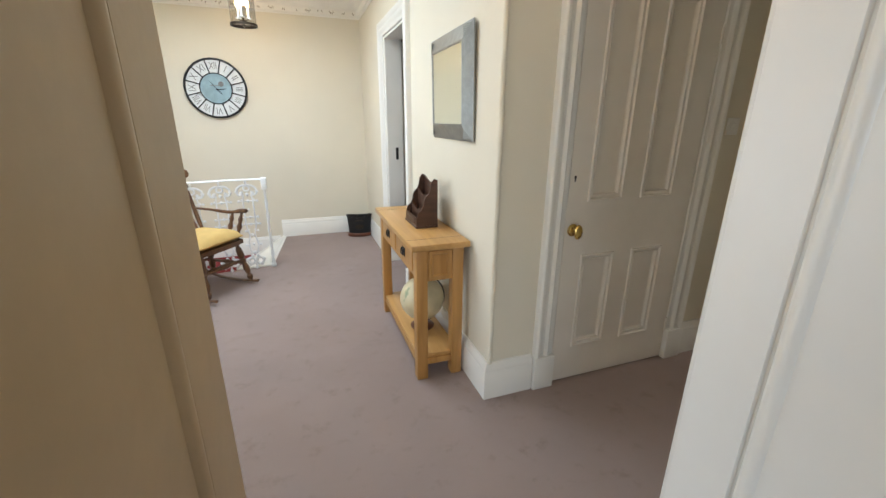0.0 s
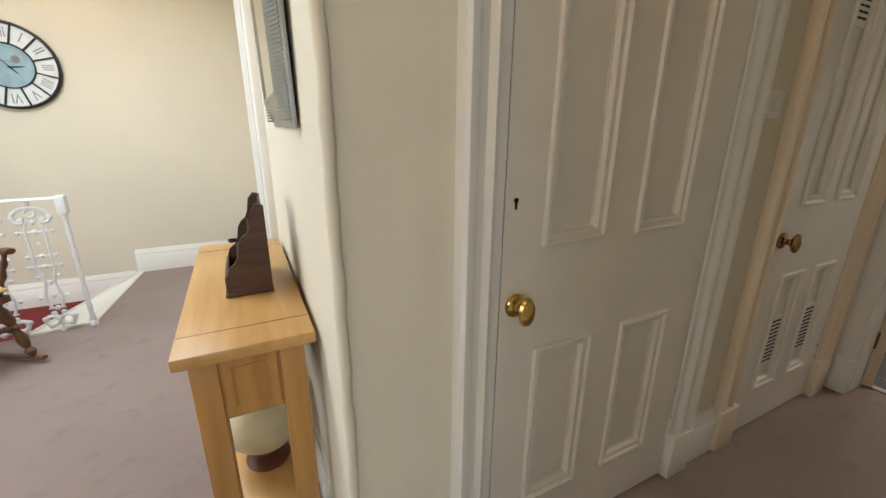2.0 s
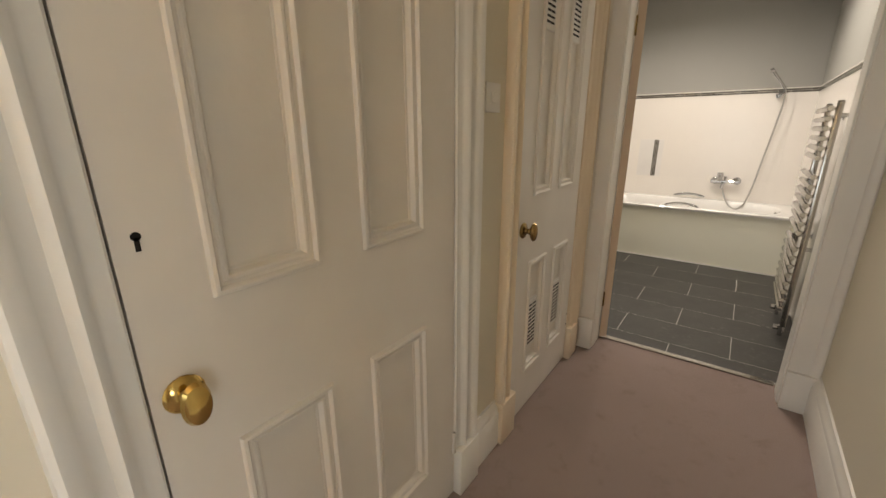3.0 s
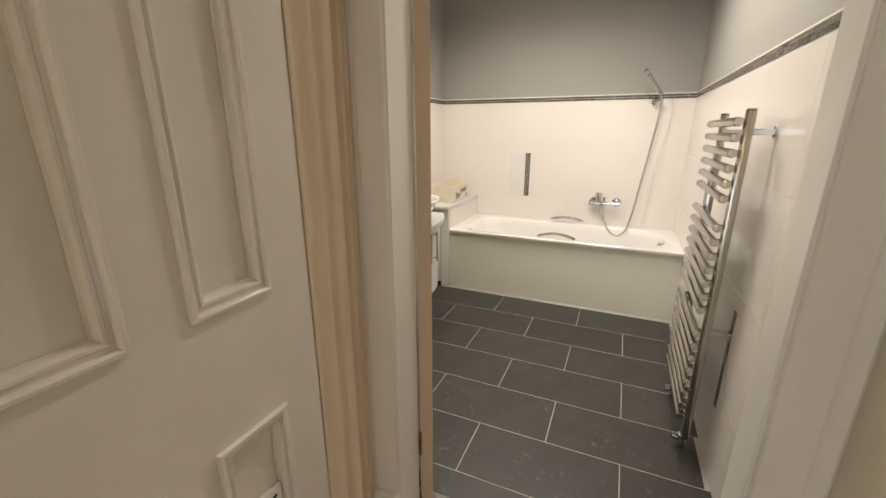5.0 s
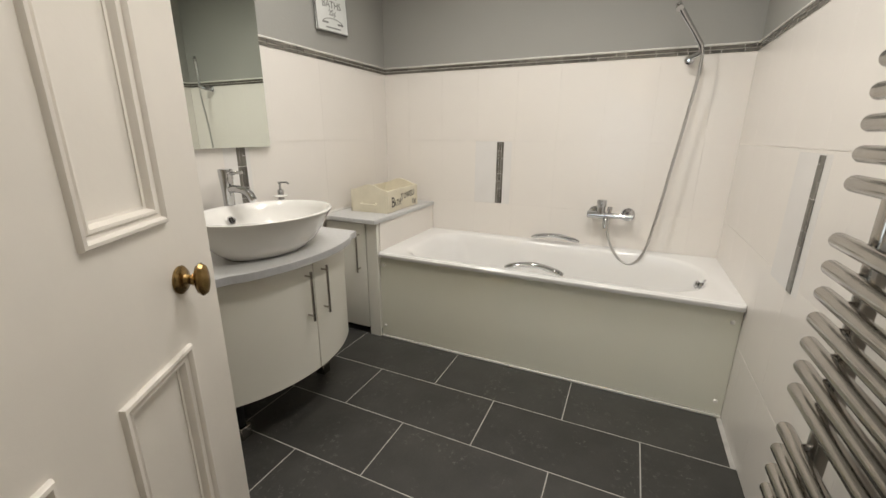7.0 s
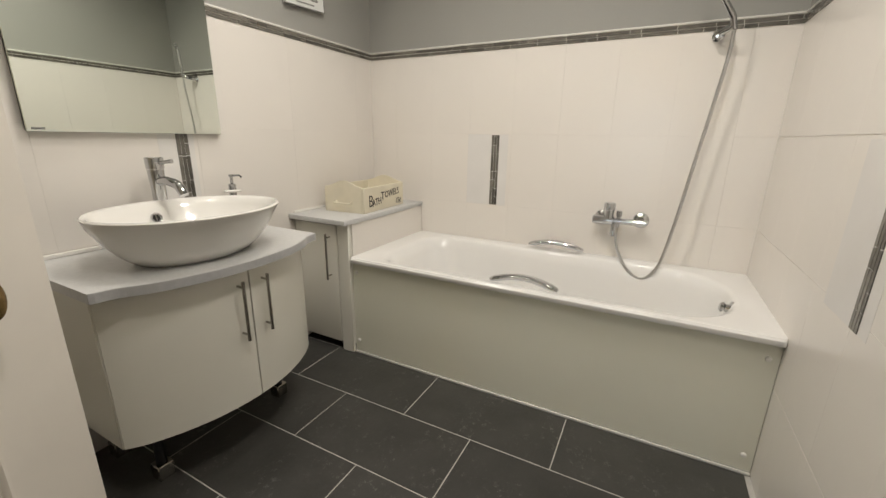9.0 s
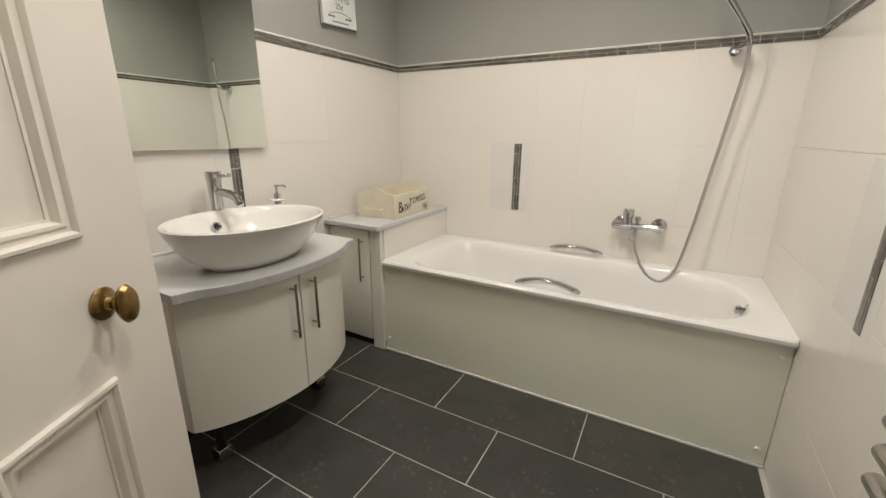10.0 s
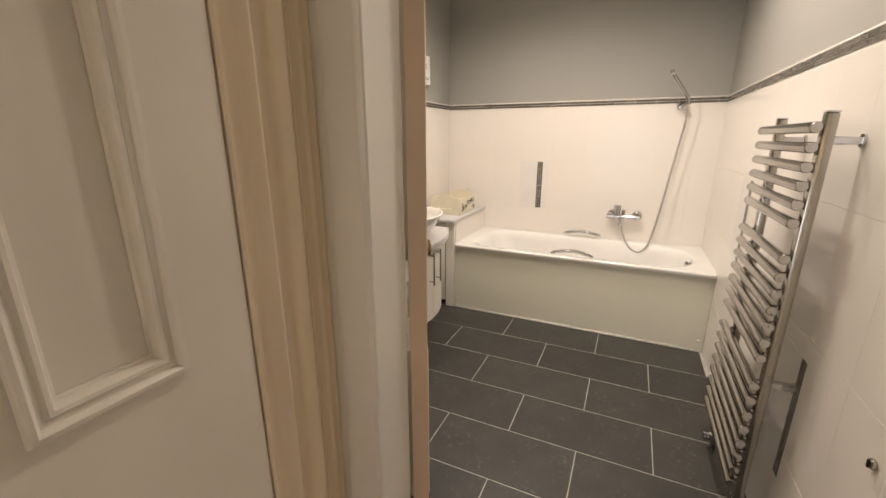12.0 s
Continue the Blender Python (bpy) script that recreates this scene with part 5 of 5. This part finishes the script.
part("meridian_arm", tube([(0.142 * math.cos(a), 0.0, 0.190 + 0.142 * math.sin(a)) for a in [radians(-90 + 12 * k) for k in range(16)]], 0.005, 8), BRONZE, gb)

# stepped letter rack
lr = thing("letter_rack", pose(0.506, 1.984, TZ), "dark mahogany letter rack with three scalloped tiers", "letter rack")
L, DPT, HT = 0.235, 0.125, 0.275
side = [(0, 0), (DPT, 0), (DPT, HT - 0.006), (DPT - 0.020, HT), (DPT - 0.036, HT - 0.020), (DPT - 0.043, HT - 0.062), (DPT - 0.052, HT - 0.084), (DPT - 0.066, HT - 0.094), (DPT - 0.078, HT - 0.116),
        (DPT - 0.084, HT - 0.150), (DPT - 0.094, HT - 0.172), (DPT - 0.112, HT - 0.186), (DPT - 0.120, HT - 0.21), (0, 0.045)]
for y0 in (0.0, L - 0.008):
    part("side_board", prism(side, 0, 0.008, Matrix(((1, 0, 0, 0), (0, 0, 1, y0), (0, 1, 0, 0), (0, 0, 0, 1)))), RACKWOOD, lr, "", False)
for x0, h in ((DPT - 0.008, HT - 0.010), (DPT - 0.050, HT - 0.085), (DPT - 0.090, HT - 0.165)):
    pts = [(0.008, 0.004), (L - 0.008, 0.004)] + [(L - 0.008 - (L - 0.016) * k / 14, h - 0.020 * math.sin(math.pi * k / 14) ** 2) for k in range(15)]
    part("divider_board", prism(pts, 0, 0.007, Matrix(((0, 0, 1, x0), (1, 0, 0, 0), (0, 1, 0, 0), (0, 0, 0, 1)))), RACKWOOD, lr, "", False)
part("base_board", box(-0.006, DPT + 0.002, -0.005, L + 0.005, 0.0, 0.012, 0.003, 1), RACKWOOD, lr)
part("front_board", box(0.0, 0.007, 0.008, L - 0.008, 0.012, 0.062), RACKWOOD, lr, "", False)
part("carving", box(-0.004, 0.0, 0.03, L - 0.03, 0.022, 0.050, 0.003, 1), RACKWOOD, lr)

# framed hall mirror
hm = thing("hall_mirror", FACE_W(0.714) @ pose(-1.985, 1.530, 0.006, 1.2, -1.1), "rectangular mirror in a ribbed pewter frame", "mirror")
part("mirror_glass", box(-0.235, 0.235, -0.185, 0.185, 0.018, 0.030), MIRROR, hm, "silvered glass", False)
mw, mh = 0.308, 0.262
part("frame", sweep([(-mw, -mh), (mw, -mh), (mw, mh), (-mw, mh)], [(0.0, 0.0), (0.0, 0.006), (0.004, 0.008), (0.066, 0.032), (0.072, 0.035), (0.080, 0.034), (0.082, 0.028), (0.082, 0.0)], None, True), SILVER, hm, "pewter frame", False)
bm = bmesh.new()
for k in range(58):
    v = -mh + 0.018 + (2 * mh - 0.036) * k / 57
    for s in (-1, 1):
        add_box(bm, -0.028, 0.028, -0.0024, 0.0024, -0.004, 0.0016, m=Matrix.Translation((s * (mw - 0.037), v, 0.0205)) @ pose(0, 0, 0, 0, s * 21.0))
tagged(part("ribbing", bm, SILVER, hm, "fine pewter ribs", False), "", "", "", "stuff")

# black wire log box in the corner
lb = thing("log_box", pose(0.557, 4.735, 0, 0, 0, -8), "black metal fireside box on a wooden base", "fireside box")
ovals = lambda a, b, z, dip=0.0: [(a * math.cos(2 * math.pi * k / 28), b * math.sin(2 * math.pi * k / 28), z + dip * math.cos(4 * math.pi * k / 28)) for k in range(28)]
bm = bmesh.new()
add_rings(bm, [ovals(0.138, 0.082, 0.0), ovals(0.146, 0.090, 0.008), ovals(0.146, 0.090, 0.034), ovals(0.138, 0.082, 0.042)])
part("base", bm, GLOBEWOOD, lb, "oval red-brown wooden base")
bm = bmesh.new()
add_rings(bm, [ovals(0.130, 0.074, 0.042), ovals(0.134, 0.078, 0.12), ovals(0.146, 0.086, 0.246, 0.010), ovals(0.140, 0.080, 0.246, 0.010), ovals(0.122, 0.066, 0.06)])
part("body", bm, BLACK, lb)
part("rim_bar", tube(ovals(0.149, 0.089, 0.250, 0.010), 0.0065, 8, None, True), BLACK, lb, "rolled black rim")
part("carry_slot", tube([(-0.05, -0.076, 0.190), (-0.03, -0.084, 0.205), (0.03, -0.084, 0.205), (0.05, -0.076, 0.190)], 0.006, 8), BRONZE, lb)
part("front_plaque", lathe([(0.0, 0.0), (0.040, 0.0), (0.036, 0.004), (0.0, 0.005)], m=pose(0, -0.076, 0.125, 90) @ Matrix.Diagonal((1.3, 0.8, 1, 1)), n=20), BRONZE, lb, "dark bronze plaque")


def turned(a, b, rows, n=12):
    """Turned spindle from a to b: rows (share of the length, radius)."""
    ln = (Vector(b) - Vector(a)).length
    return lathe([(r, f * ln) for f, r in rows], m=along(a, b), n=n)


# rocking chair: local +y is its front
rc = thing("rocking_chair", pose(-0.872, 3.424, 0, 0, 0, -126.3) @ Matrix.Diagonal((0.91, 0.91, 0.98, 1)), "dark-stained wooden rocking chair with mustard cushion", "rocking chair")
SEAT = 0.415
part("seat", prism([(-0.215, -0.20), (0.215, -0.20), (0.245, 0.05), (0.240, 0.215), (0.12, 0.238), (-0.12, 0.238), (-0.240, 0.215), (-0.245, 0.05)], SEAT - 0.035, SEAT), WALNUT, rc)
LEG = [(f, r * 0.84) for f, r in [(0.0, 0.018), (0.06, 0.027), (0.10, 0.017), (0.16, 0.031), (0.34, 0.036), (0.42, 0.023), (0.46, 0.034), (0.52, 0.021), (0.68, 0.036), (0.80, 0.027), (0.84, 0.018), (0.90, 0.035), (0.95, 0.029), (1.0, 0.019)]]
feet = {}
for s in (-1, 1):
    for f, (ya, yb) in (("front", (0.17, 0.235)), ("back", (-0.15, -0.205))):
        foot = (s * 0.245, yb, 0.045)
        feet[(s, f)] = foot
        part("leg", turned((s * 0.195, ya, SEAT - 0.03), foot, LEG), WALNUT, rc)
    pts = [(s * 0.245, -0.42 + 0.735 * k / 16, 0.020 + 0.10 * ((k / 16 - 0.57) / 0.57) ** 2 * (0.9 if k < 9 else 0.35)) for k in range(17)]
    part("rocker", tube(pts, 0.019, 8, 0.62), WALNUT, rc)
    part("side_stretcher", turned((s * 0.220, 0.205, 0.20), (s * 0.222, -0.180, 0.19), [(0, 0.010), (0.3, 0.012), (0.5, 0.020), (0.7, 0.012), (1, 0.010)]), WALNUT, rc)
    # back post, arm and its two spindles
    part("back_post", turned((s * 0.205, -0.19, SEAT), (s * 0.250, -0.385, 0.905), [(0, 0.017), (0.08, 0.022), (0.12, 0.015), (0.3, 0.019), (0.8, 0.016), (0.86, 0.021), (0.9, 0.014), (0.95, 0.019), (1, 0.014)]), WALNUT, rc)
    arm = spline([(s * 0.228, -0.285, 0.655), (s * 0.275, -0.14, 0.640), (s * 0.290, 0.05, 0.628), (s * 0.288, 0.20, 0.648), (s * 0.284, 0.255, 0.650)], 6)
    part("arm", tube(arm, [0.017] * 8 + [0.022] * 8 + [0.030] * 8 + [0.024], 10, 0.62), WALNUT, rc)
    for y in (0.08, 0.18):
        part("arm_spindle", turned((s * 0.222, y - 0.01, SEAT), (s * 0.286, y + 0.02, 0.632), [(0, 0.011), (0.15, 0.018), (0.3, 0.013), (0.45, 0.023), (0.62, 0.014), (0.75, 0.021), (0.88, 0.012), (1, 0.012)]), WALNUT, rc)
part("cross_stretcher", turned((-0.220, 0.06, 0.19), (0.220, 0.06, 0.19), [(0, 0.010), (0.25, 0.014), (0.4, 0.012), (0.5, 0.024), (0.6, 0.012), (0.75, 0.014), (1, 0.010)]), WALNUT, rc)
part("front_stretcher", turned((-0.215, 0.208, 0.235), (0.215, 0.208, 0.235), [(0, 0.010), (0.3, 0.014), (0.5, 0.022), (0.7, 0.014), (1, 0.010)]), WALNUT, rc)
part("back_stretcher", turned((-0.218, -0.185, 0.21), (0.218, -0.185, 0.21), [(0, 0.010), (0.5, 0.016), (1, 0.010)]), WALNUT, rc)
# curved crest rail
bm = bmesh.new()
rings = []
for k in range(21):
    u = -1 + k / 10
    x, y = 0.292 * u, -0.372 - 0.075 * (1 - u * u)
    h = 0.054 * (1 - 0.06 * u * u) * (1 - 0.55 * max(0.0, (abs(u) - 0.88) / 0.12) ** 2)
    zc = 0.945
    rings.append([(x, y + 0.020, zc - h), (x, y + 0.026, zc), (x, y + 0.012, zc + h * 0.9), (x, y - 0.004, zc + h), (x, y - 0.020, zc + h * 0.85), (x, y - 0.012, zc), (x, y - 0.006, zc - h)])
add_rings(bm, rings)
part("crest_rail", bm, WALNUT, rc, "broad curved crest rail")
for u in (-0.66, -0.40, 0.40, 0.66):
    a, b = Vector((u * 0.26, -0.195, SEAT - 0.004)), Vector((u * 0.285, -0.372 - 0.075 * (1 - u * u), 0.902))
    part("back_slat", tube([a, a.lerp(b, 0.5) + Vector((0, -0.012, 0)), b], [0.014, 0.017, 0.016], 8, 0.55), WALNUT, rc)
prof = [(0.0, 0.042), (0.14, 0.046), (0.26, 0.034), (0.36, 0.050), (0.46, 0.056), (0.56, 0.046), (0.68, 0.026), (0.78, 0.042), (0.84, 0.032), (0.92, 0.046), (1.0, 0.048)]
a, b = Vector((0, -0.205, SEAT - 0.004)), Vector((0, -0.445, 0.902))
outline = [(w, f) for f, w in prof] + [(-w, f) for f, w in prof[::-1]]
d = b - a
nrm = Vector((0, -d.z, d.y)).normalized()
bm = bmesh.new()
add_rings(bm, [[a + d * f + Vector((w, 0, 0)) + nrm * t for w, f in outline] for t in (-0.006, 0.006)])
part("splat", bm, WALNUT, rc, "shaped centre splat", False)
bm = bmesh.new()
for r in (0.034, 0.020, 0.008):
    add_tube(bm, [a + d * 0.46 + Vector((r * math.cos(2 * math.pi * k / 16), 0, 0)) + d.normalized() * (r * math.sin(2 * math.pi * k / 16)) - nrm * 0.006 for k in range(16)], 0.0045, 6, None, True)
part("carved_roundel", bm, WALNUT, rc)
# plump loose cushion
bm = bmesh.new()
rows_c, nn = [], 20
for j in range(nn + 1):
    for i in range(nn + 1):
        u, v = 2 * i / nn - 1, 2 * j / nn - 1
        x, y = u * (0.212 + 0.024 * (v + 1) / 2), 0.012 + v * 0.215
        puff = max(0.0, (1 - u ** 4) * (1 - v ** 4)) ** 0.45
        rows_c.append((x, y, puff, noise.noise((u * 2.2, v * 2.2, 3.1)) * 0.010))
grid = [[bm.verts.new((rows_c[j * (nn + 1) + i][0], rows_c[j * (nn + 1) + i][1], 0.036 + 0.070 * rows_c[j * (nn + 1) + i][2] + rows_c[j * (nn + 1) + i][3])) for i in range(nn + 1)] for j in range(nn + 1)]
low = [[bm.verts.new((rows_c[j * (nn + 1) + i][0] * 0.985, rows_c[j * (nn + 1) + i][1] * 0.985, 0.026 - 0.025 * rows_c[j * (nn + 1) + i][2])) for i in range(nn + 1)] for j in range(nn + 1)]
for j in range(nn):
    for i in range(nn):
        bm.faces.new((grid[j][i], grid[j][i + 1], grid[j + 1][i + 1], grid[j + 1][i]))
        bm.faces.new((low[j][i], low[j + 1][i], low[j + 1][i + 1], low[j][i + 1]))
border = [(0, i) for i in range(nn)] + [(j, nn) for j in range(nn)] + [(nn, nn - i) for i in range(nn)] + [(nn - j, 0) for j in range(nn)]
for (j0, i0), (j1, i1) in zip(border, border[1:] + border[:1]):
    bm.faces.new((grid[j0][i0], low[j0][i0], low[j1][i1], grid[j1][i1]))
cu = link_mesh("seat_cushion", bm, CUSHION, None, True)
cu.matrix_world = rc.matrix_world @ pose(0, 0.0, SEAT + 0.0005)
tagged(cu, "mustard yellow cushion lying on the rocking chair", "cushion")

# cross-back bistro chair: local +y is its front
bc = thing("bistro_chair", pose(-1.01, 1.585, 0, 0, 0, 133), "bentwood cross-back chair with dark leather seat", "chair")
for s in (-1, 1):
    post = spline([(s * 0.190, -0.275, 0.0), (s * 0.182, -0.225, 0.18), (s * 0.178, -0.185, 0.42), (s * 0.185, -0.190, 0.62), (s * 0.180, -0.225, 0.80), (s * 0.172, -0.240, 0.865)], 6)
    part("back_leg", tube(post, 0.0165, 12), BEECH, bc)
    part("front_leg", turned((s * 0.185, 0.20, 0.0), (s * 0.165, 0.165, 0.445), [(0, 0.014), (0.5, 0.018), (1, 0.019)]), BEECH, bc)
    part("brace", tube(spline([(s * 0.18, -0.195, 0.40), (s * 0.165, -0.09, 0.33), (s * 0.165, 0.06, 0.33), (s * 0.172, 0.17, 0.26)], 6), 0.010, 8), BEECH, bc)
    cross = spline([(s * 0.165, -0.238, 0.835), (s * 0.09, -0.232, 0.72), (-s * 0.05, -0.212, 0.60), (-s * 0.172, -0.188, 0.475)], 6)
    part("cross_slat", tube([p + Vector((0, s * 0.007, 0)) for p in cross], 0.014, 8, 0.45), BEECH, bc)
    part("corner_brace", tube(spline([(s * 0.180, -0.200, 0.545), (s * 0.188, -0.12, 0.49), (s * 0.185, -0.05, 0.458)], 5), 0.010, 8), BEECH, bc)
top = spline([(-0.185, -0.238, 0.872), (-0.12, -0.268, 0.885), (0, -0.282, 0.890), (0.12, -0.268, 0.885), (0.185, -0.238, 0.872)], 6)
part("top_rail", tube(top, 0.029, 12, 0.62), BEECH, bc, "bent top rail")
part("seat_frame", sweep([(x, y) for x, y, z in rounded_rect(-0.205, 0.205, -0.205, 0.205, 0.12, 0, 7)], [(0.0, 0.430), (-0.005, 0.448), (0.0, 0.466), (0.05, 0.468), (0.05, 0.430)], None, True), BEECH, bc)
bm = bmesh.new()
add_rings(bm, [rounded_rect(-0.162, 0.162, -0.162, 0.162, 0.09, 0.445), rounded_rect(-0.162, 0.162, -0.162, 0.162, 0.09, 0.470), rounded_rect(-0.14, 0.14, -0.14, 0.14, 0.08, 0.482)])
part("seat_pad", bm, LEATHER, bc, "dark brown leather pad")
part("pad_piping", tube([p for p in rounded_rect(-0.160, 0.160, -0.160, 0.160, 0.09, 0.472)], 0.005, 6, None, True), NAVY, bc, "blue piping")
part("back_stretcher", tube([(-0.18, -0.215, 0.21), (0.18, -0.215, 0.21)], 0.009, 8), BEECH, bc)

# ---- tiling: floor, walls, mosaic borders (pieces) ----
floor_bath = structure("floor_bath", box(3.36, 6.02, 0.34, 2.46, -0.05, -0.0012), FGROUT, "charcoal floor tiles with pale grout", "tiled floor")
T, G = 0.303, 0.0042
tile_meshes = {}


def floor_tile(x0, x1, y0, y1):
    w, d = round(x1 - x0, 4), round(y1 - y0, 4)
    if (w, d) not in tile_meshes:
        bm = box(0, w, 0, d, -0.010, 0.0, 0.0010, 1)
        ob = link_mesh("floor_tile", bm, SLATE, floor_bath, False)
        tile_meshes[(w, d)] = ob.data
    else:
        ob = new("floor_tile", tile_meshes[(w, d)])
        ob.parent = floor_bath
    ob.location = (x0, y0, 0)


for row in range(-6, 2):
    x0, x1 = max(5.02 + row * T + G / 2, 3.378), min(5.02 + (row + 1) * T - G / 2, 6.01)
    if x1 - x0 < 0.02:
        continue
    off = 1.58 if row % 2 == 0 else 1.58 + T
    for k in range(-4, 4):
        y0, y1 = max(off + k * 2 * T + G / 2, 0.350), min(off + (k + 1) * 2 * T - G / 2, 2.440)
        if y1 - y0 > 0.02:
            floor_tile(x0, x1, y0, y1)

wall_tile_meshes = {}


def wall_tile(parent, m, u0, u1, v0, v1, mat=TILE):
    key = (round(u1 - u0, 4), round(v1 - v0, 4), mat.name)
    if key not in wall_tile_meshes:
        bm = box(0, key[0], 0, key[1], 0.0, 0.007, 0.0003, 1)
        ob = link_mesh("wall_tile", bm, mat, parent, False)
        wall_tile_meshes[key] = ob.data
    else:
        ob = new("wall_tile", wall_tile_meshes[key])
        ob.parent = parent
    ob.matrix_local = m @ Matrix.Translation((u0, v0, 0))


def tiling(name, m, lo, hi, start, pitch, label, strips=()):
    """Tiled dado: grout bed, tiles, a two-row mosaic border with a white top trim, and upright mosaic strips."""
    bed = structure(name, box(lo, hi, 0.0, 1.600, 0.0, 0.0055, m=m), GROUT, label, "tiling")
    g, gu = 0.0011, 0.00015
    rows = [(0.002, 0.348), (0.348, 0.742), (0.742, 1.136), (1.136, 1.560)]
    cuts = [lo] + sorted(u for u in (start + k * pitch for k in range(-20, 21)) if lo + 0.012 < u < hi - 0.012) + [hi]
    for v0, v1 in rows:
        for a, b in zip(cuts, cuts[1:]):
            wall_tile(bed, m, a + gu, b - gu, v0 + g, v1 - g)
    random.seed(len(name))
    bm = bmesh.new()
    for r, (v0, v1) in enumerate(((1.5630, 1.5775), (1.5808, 1.5950))):
        u = lo + 0.001
        while u < hi - 0.004:
            w = min(random.choice((0.047, 0.096, 0.142, 0.142)), hi - 0.001 - u)
            add_box(bm, u, u + w - 0.0028, v0, v1, 0.0, 0.0085, m=m)
            u += w
    tagged(part("mosaic_border", bm, MOSAIC, bed, "grey glass mosaic border", False), "", "", "", "stuff")
    part("tile_trim", box(lo, hi, 1.597, 1.606, 0.0, 0.010, 0.002, 1, m), PLASTIC, bed, "white trim strip")
    for u0, u1, v0, v1, f0, f1 in strips:
        part("feature_tile", box(f0, f1, v0, v1, 0.0, 0.0076, 0.001, 1, m), FEATURE, bed, "pearl grey feature tile", False)
        bm = bmesh.new()
        for c in range(3):
            cw = (u1 - u0) / 3
            v = v0 + 0.002
            while v < v1 - 0.004:
                h = min(random.choice((0.047, 0.096, 0.142)), v1 - 0.002 - v)
                add_box(bm, u0 + c * cw + 0.001, u0 + (c + 1) * cw - 0.001, v, v + h - 0.002, 0.002, 0.0095, m=m)
                v += h
        tagged(part("mosaic_strip", bm, MOSAIC, bed, "upright grey mosaic strip", False), "", "", "", "stuff")
    return bed


tiling("tiling_east", FACE_W(6.0155), -2.4455, -0.3465, -1.006, 0.25, "white wall tiles with grey mosaic border behind the bath", ((-1.621, -1.575, 0.742, 1.134, -1.765, -1.525),))
tiling("tiling_north", FACE_S(2.4455), 3.297, 6.0075, 4.850, 0.50, "white wall tiles with grey mosaic border behind the basin", ((4.765, 4.812, 0.742, 1.134, 4.700, 4.835),))
tiling("tiling_south", FACE_N(0.3465), -6.0075, -3.297, -4.98, 0.25, "white wall tiles with grey mosaic border behind the radiator",
       ((-4.985, -4.943, 0.714, 1.126, -5.15, -4.90), (-3.995, -3.958, 0.262, 0.680, -4.15, -3.956)))
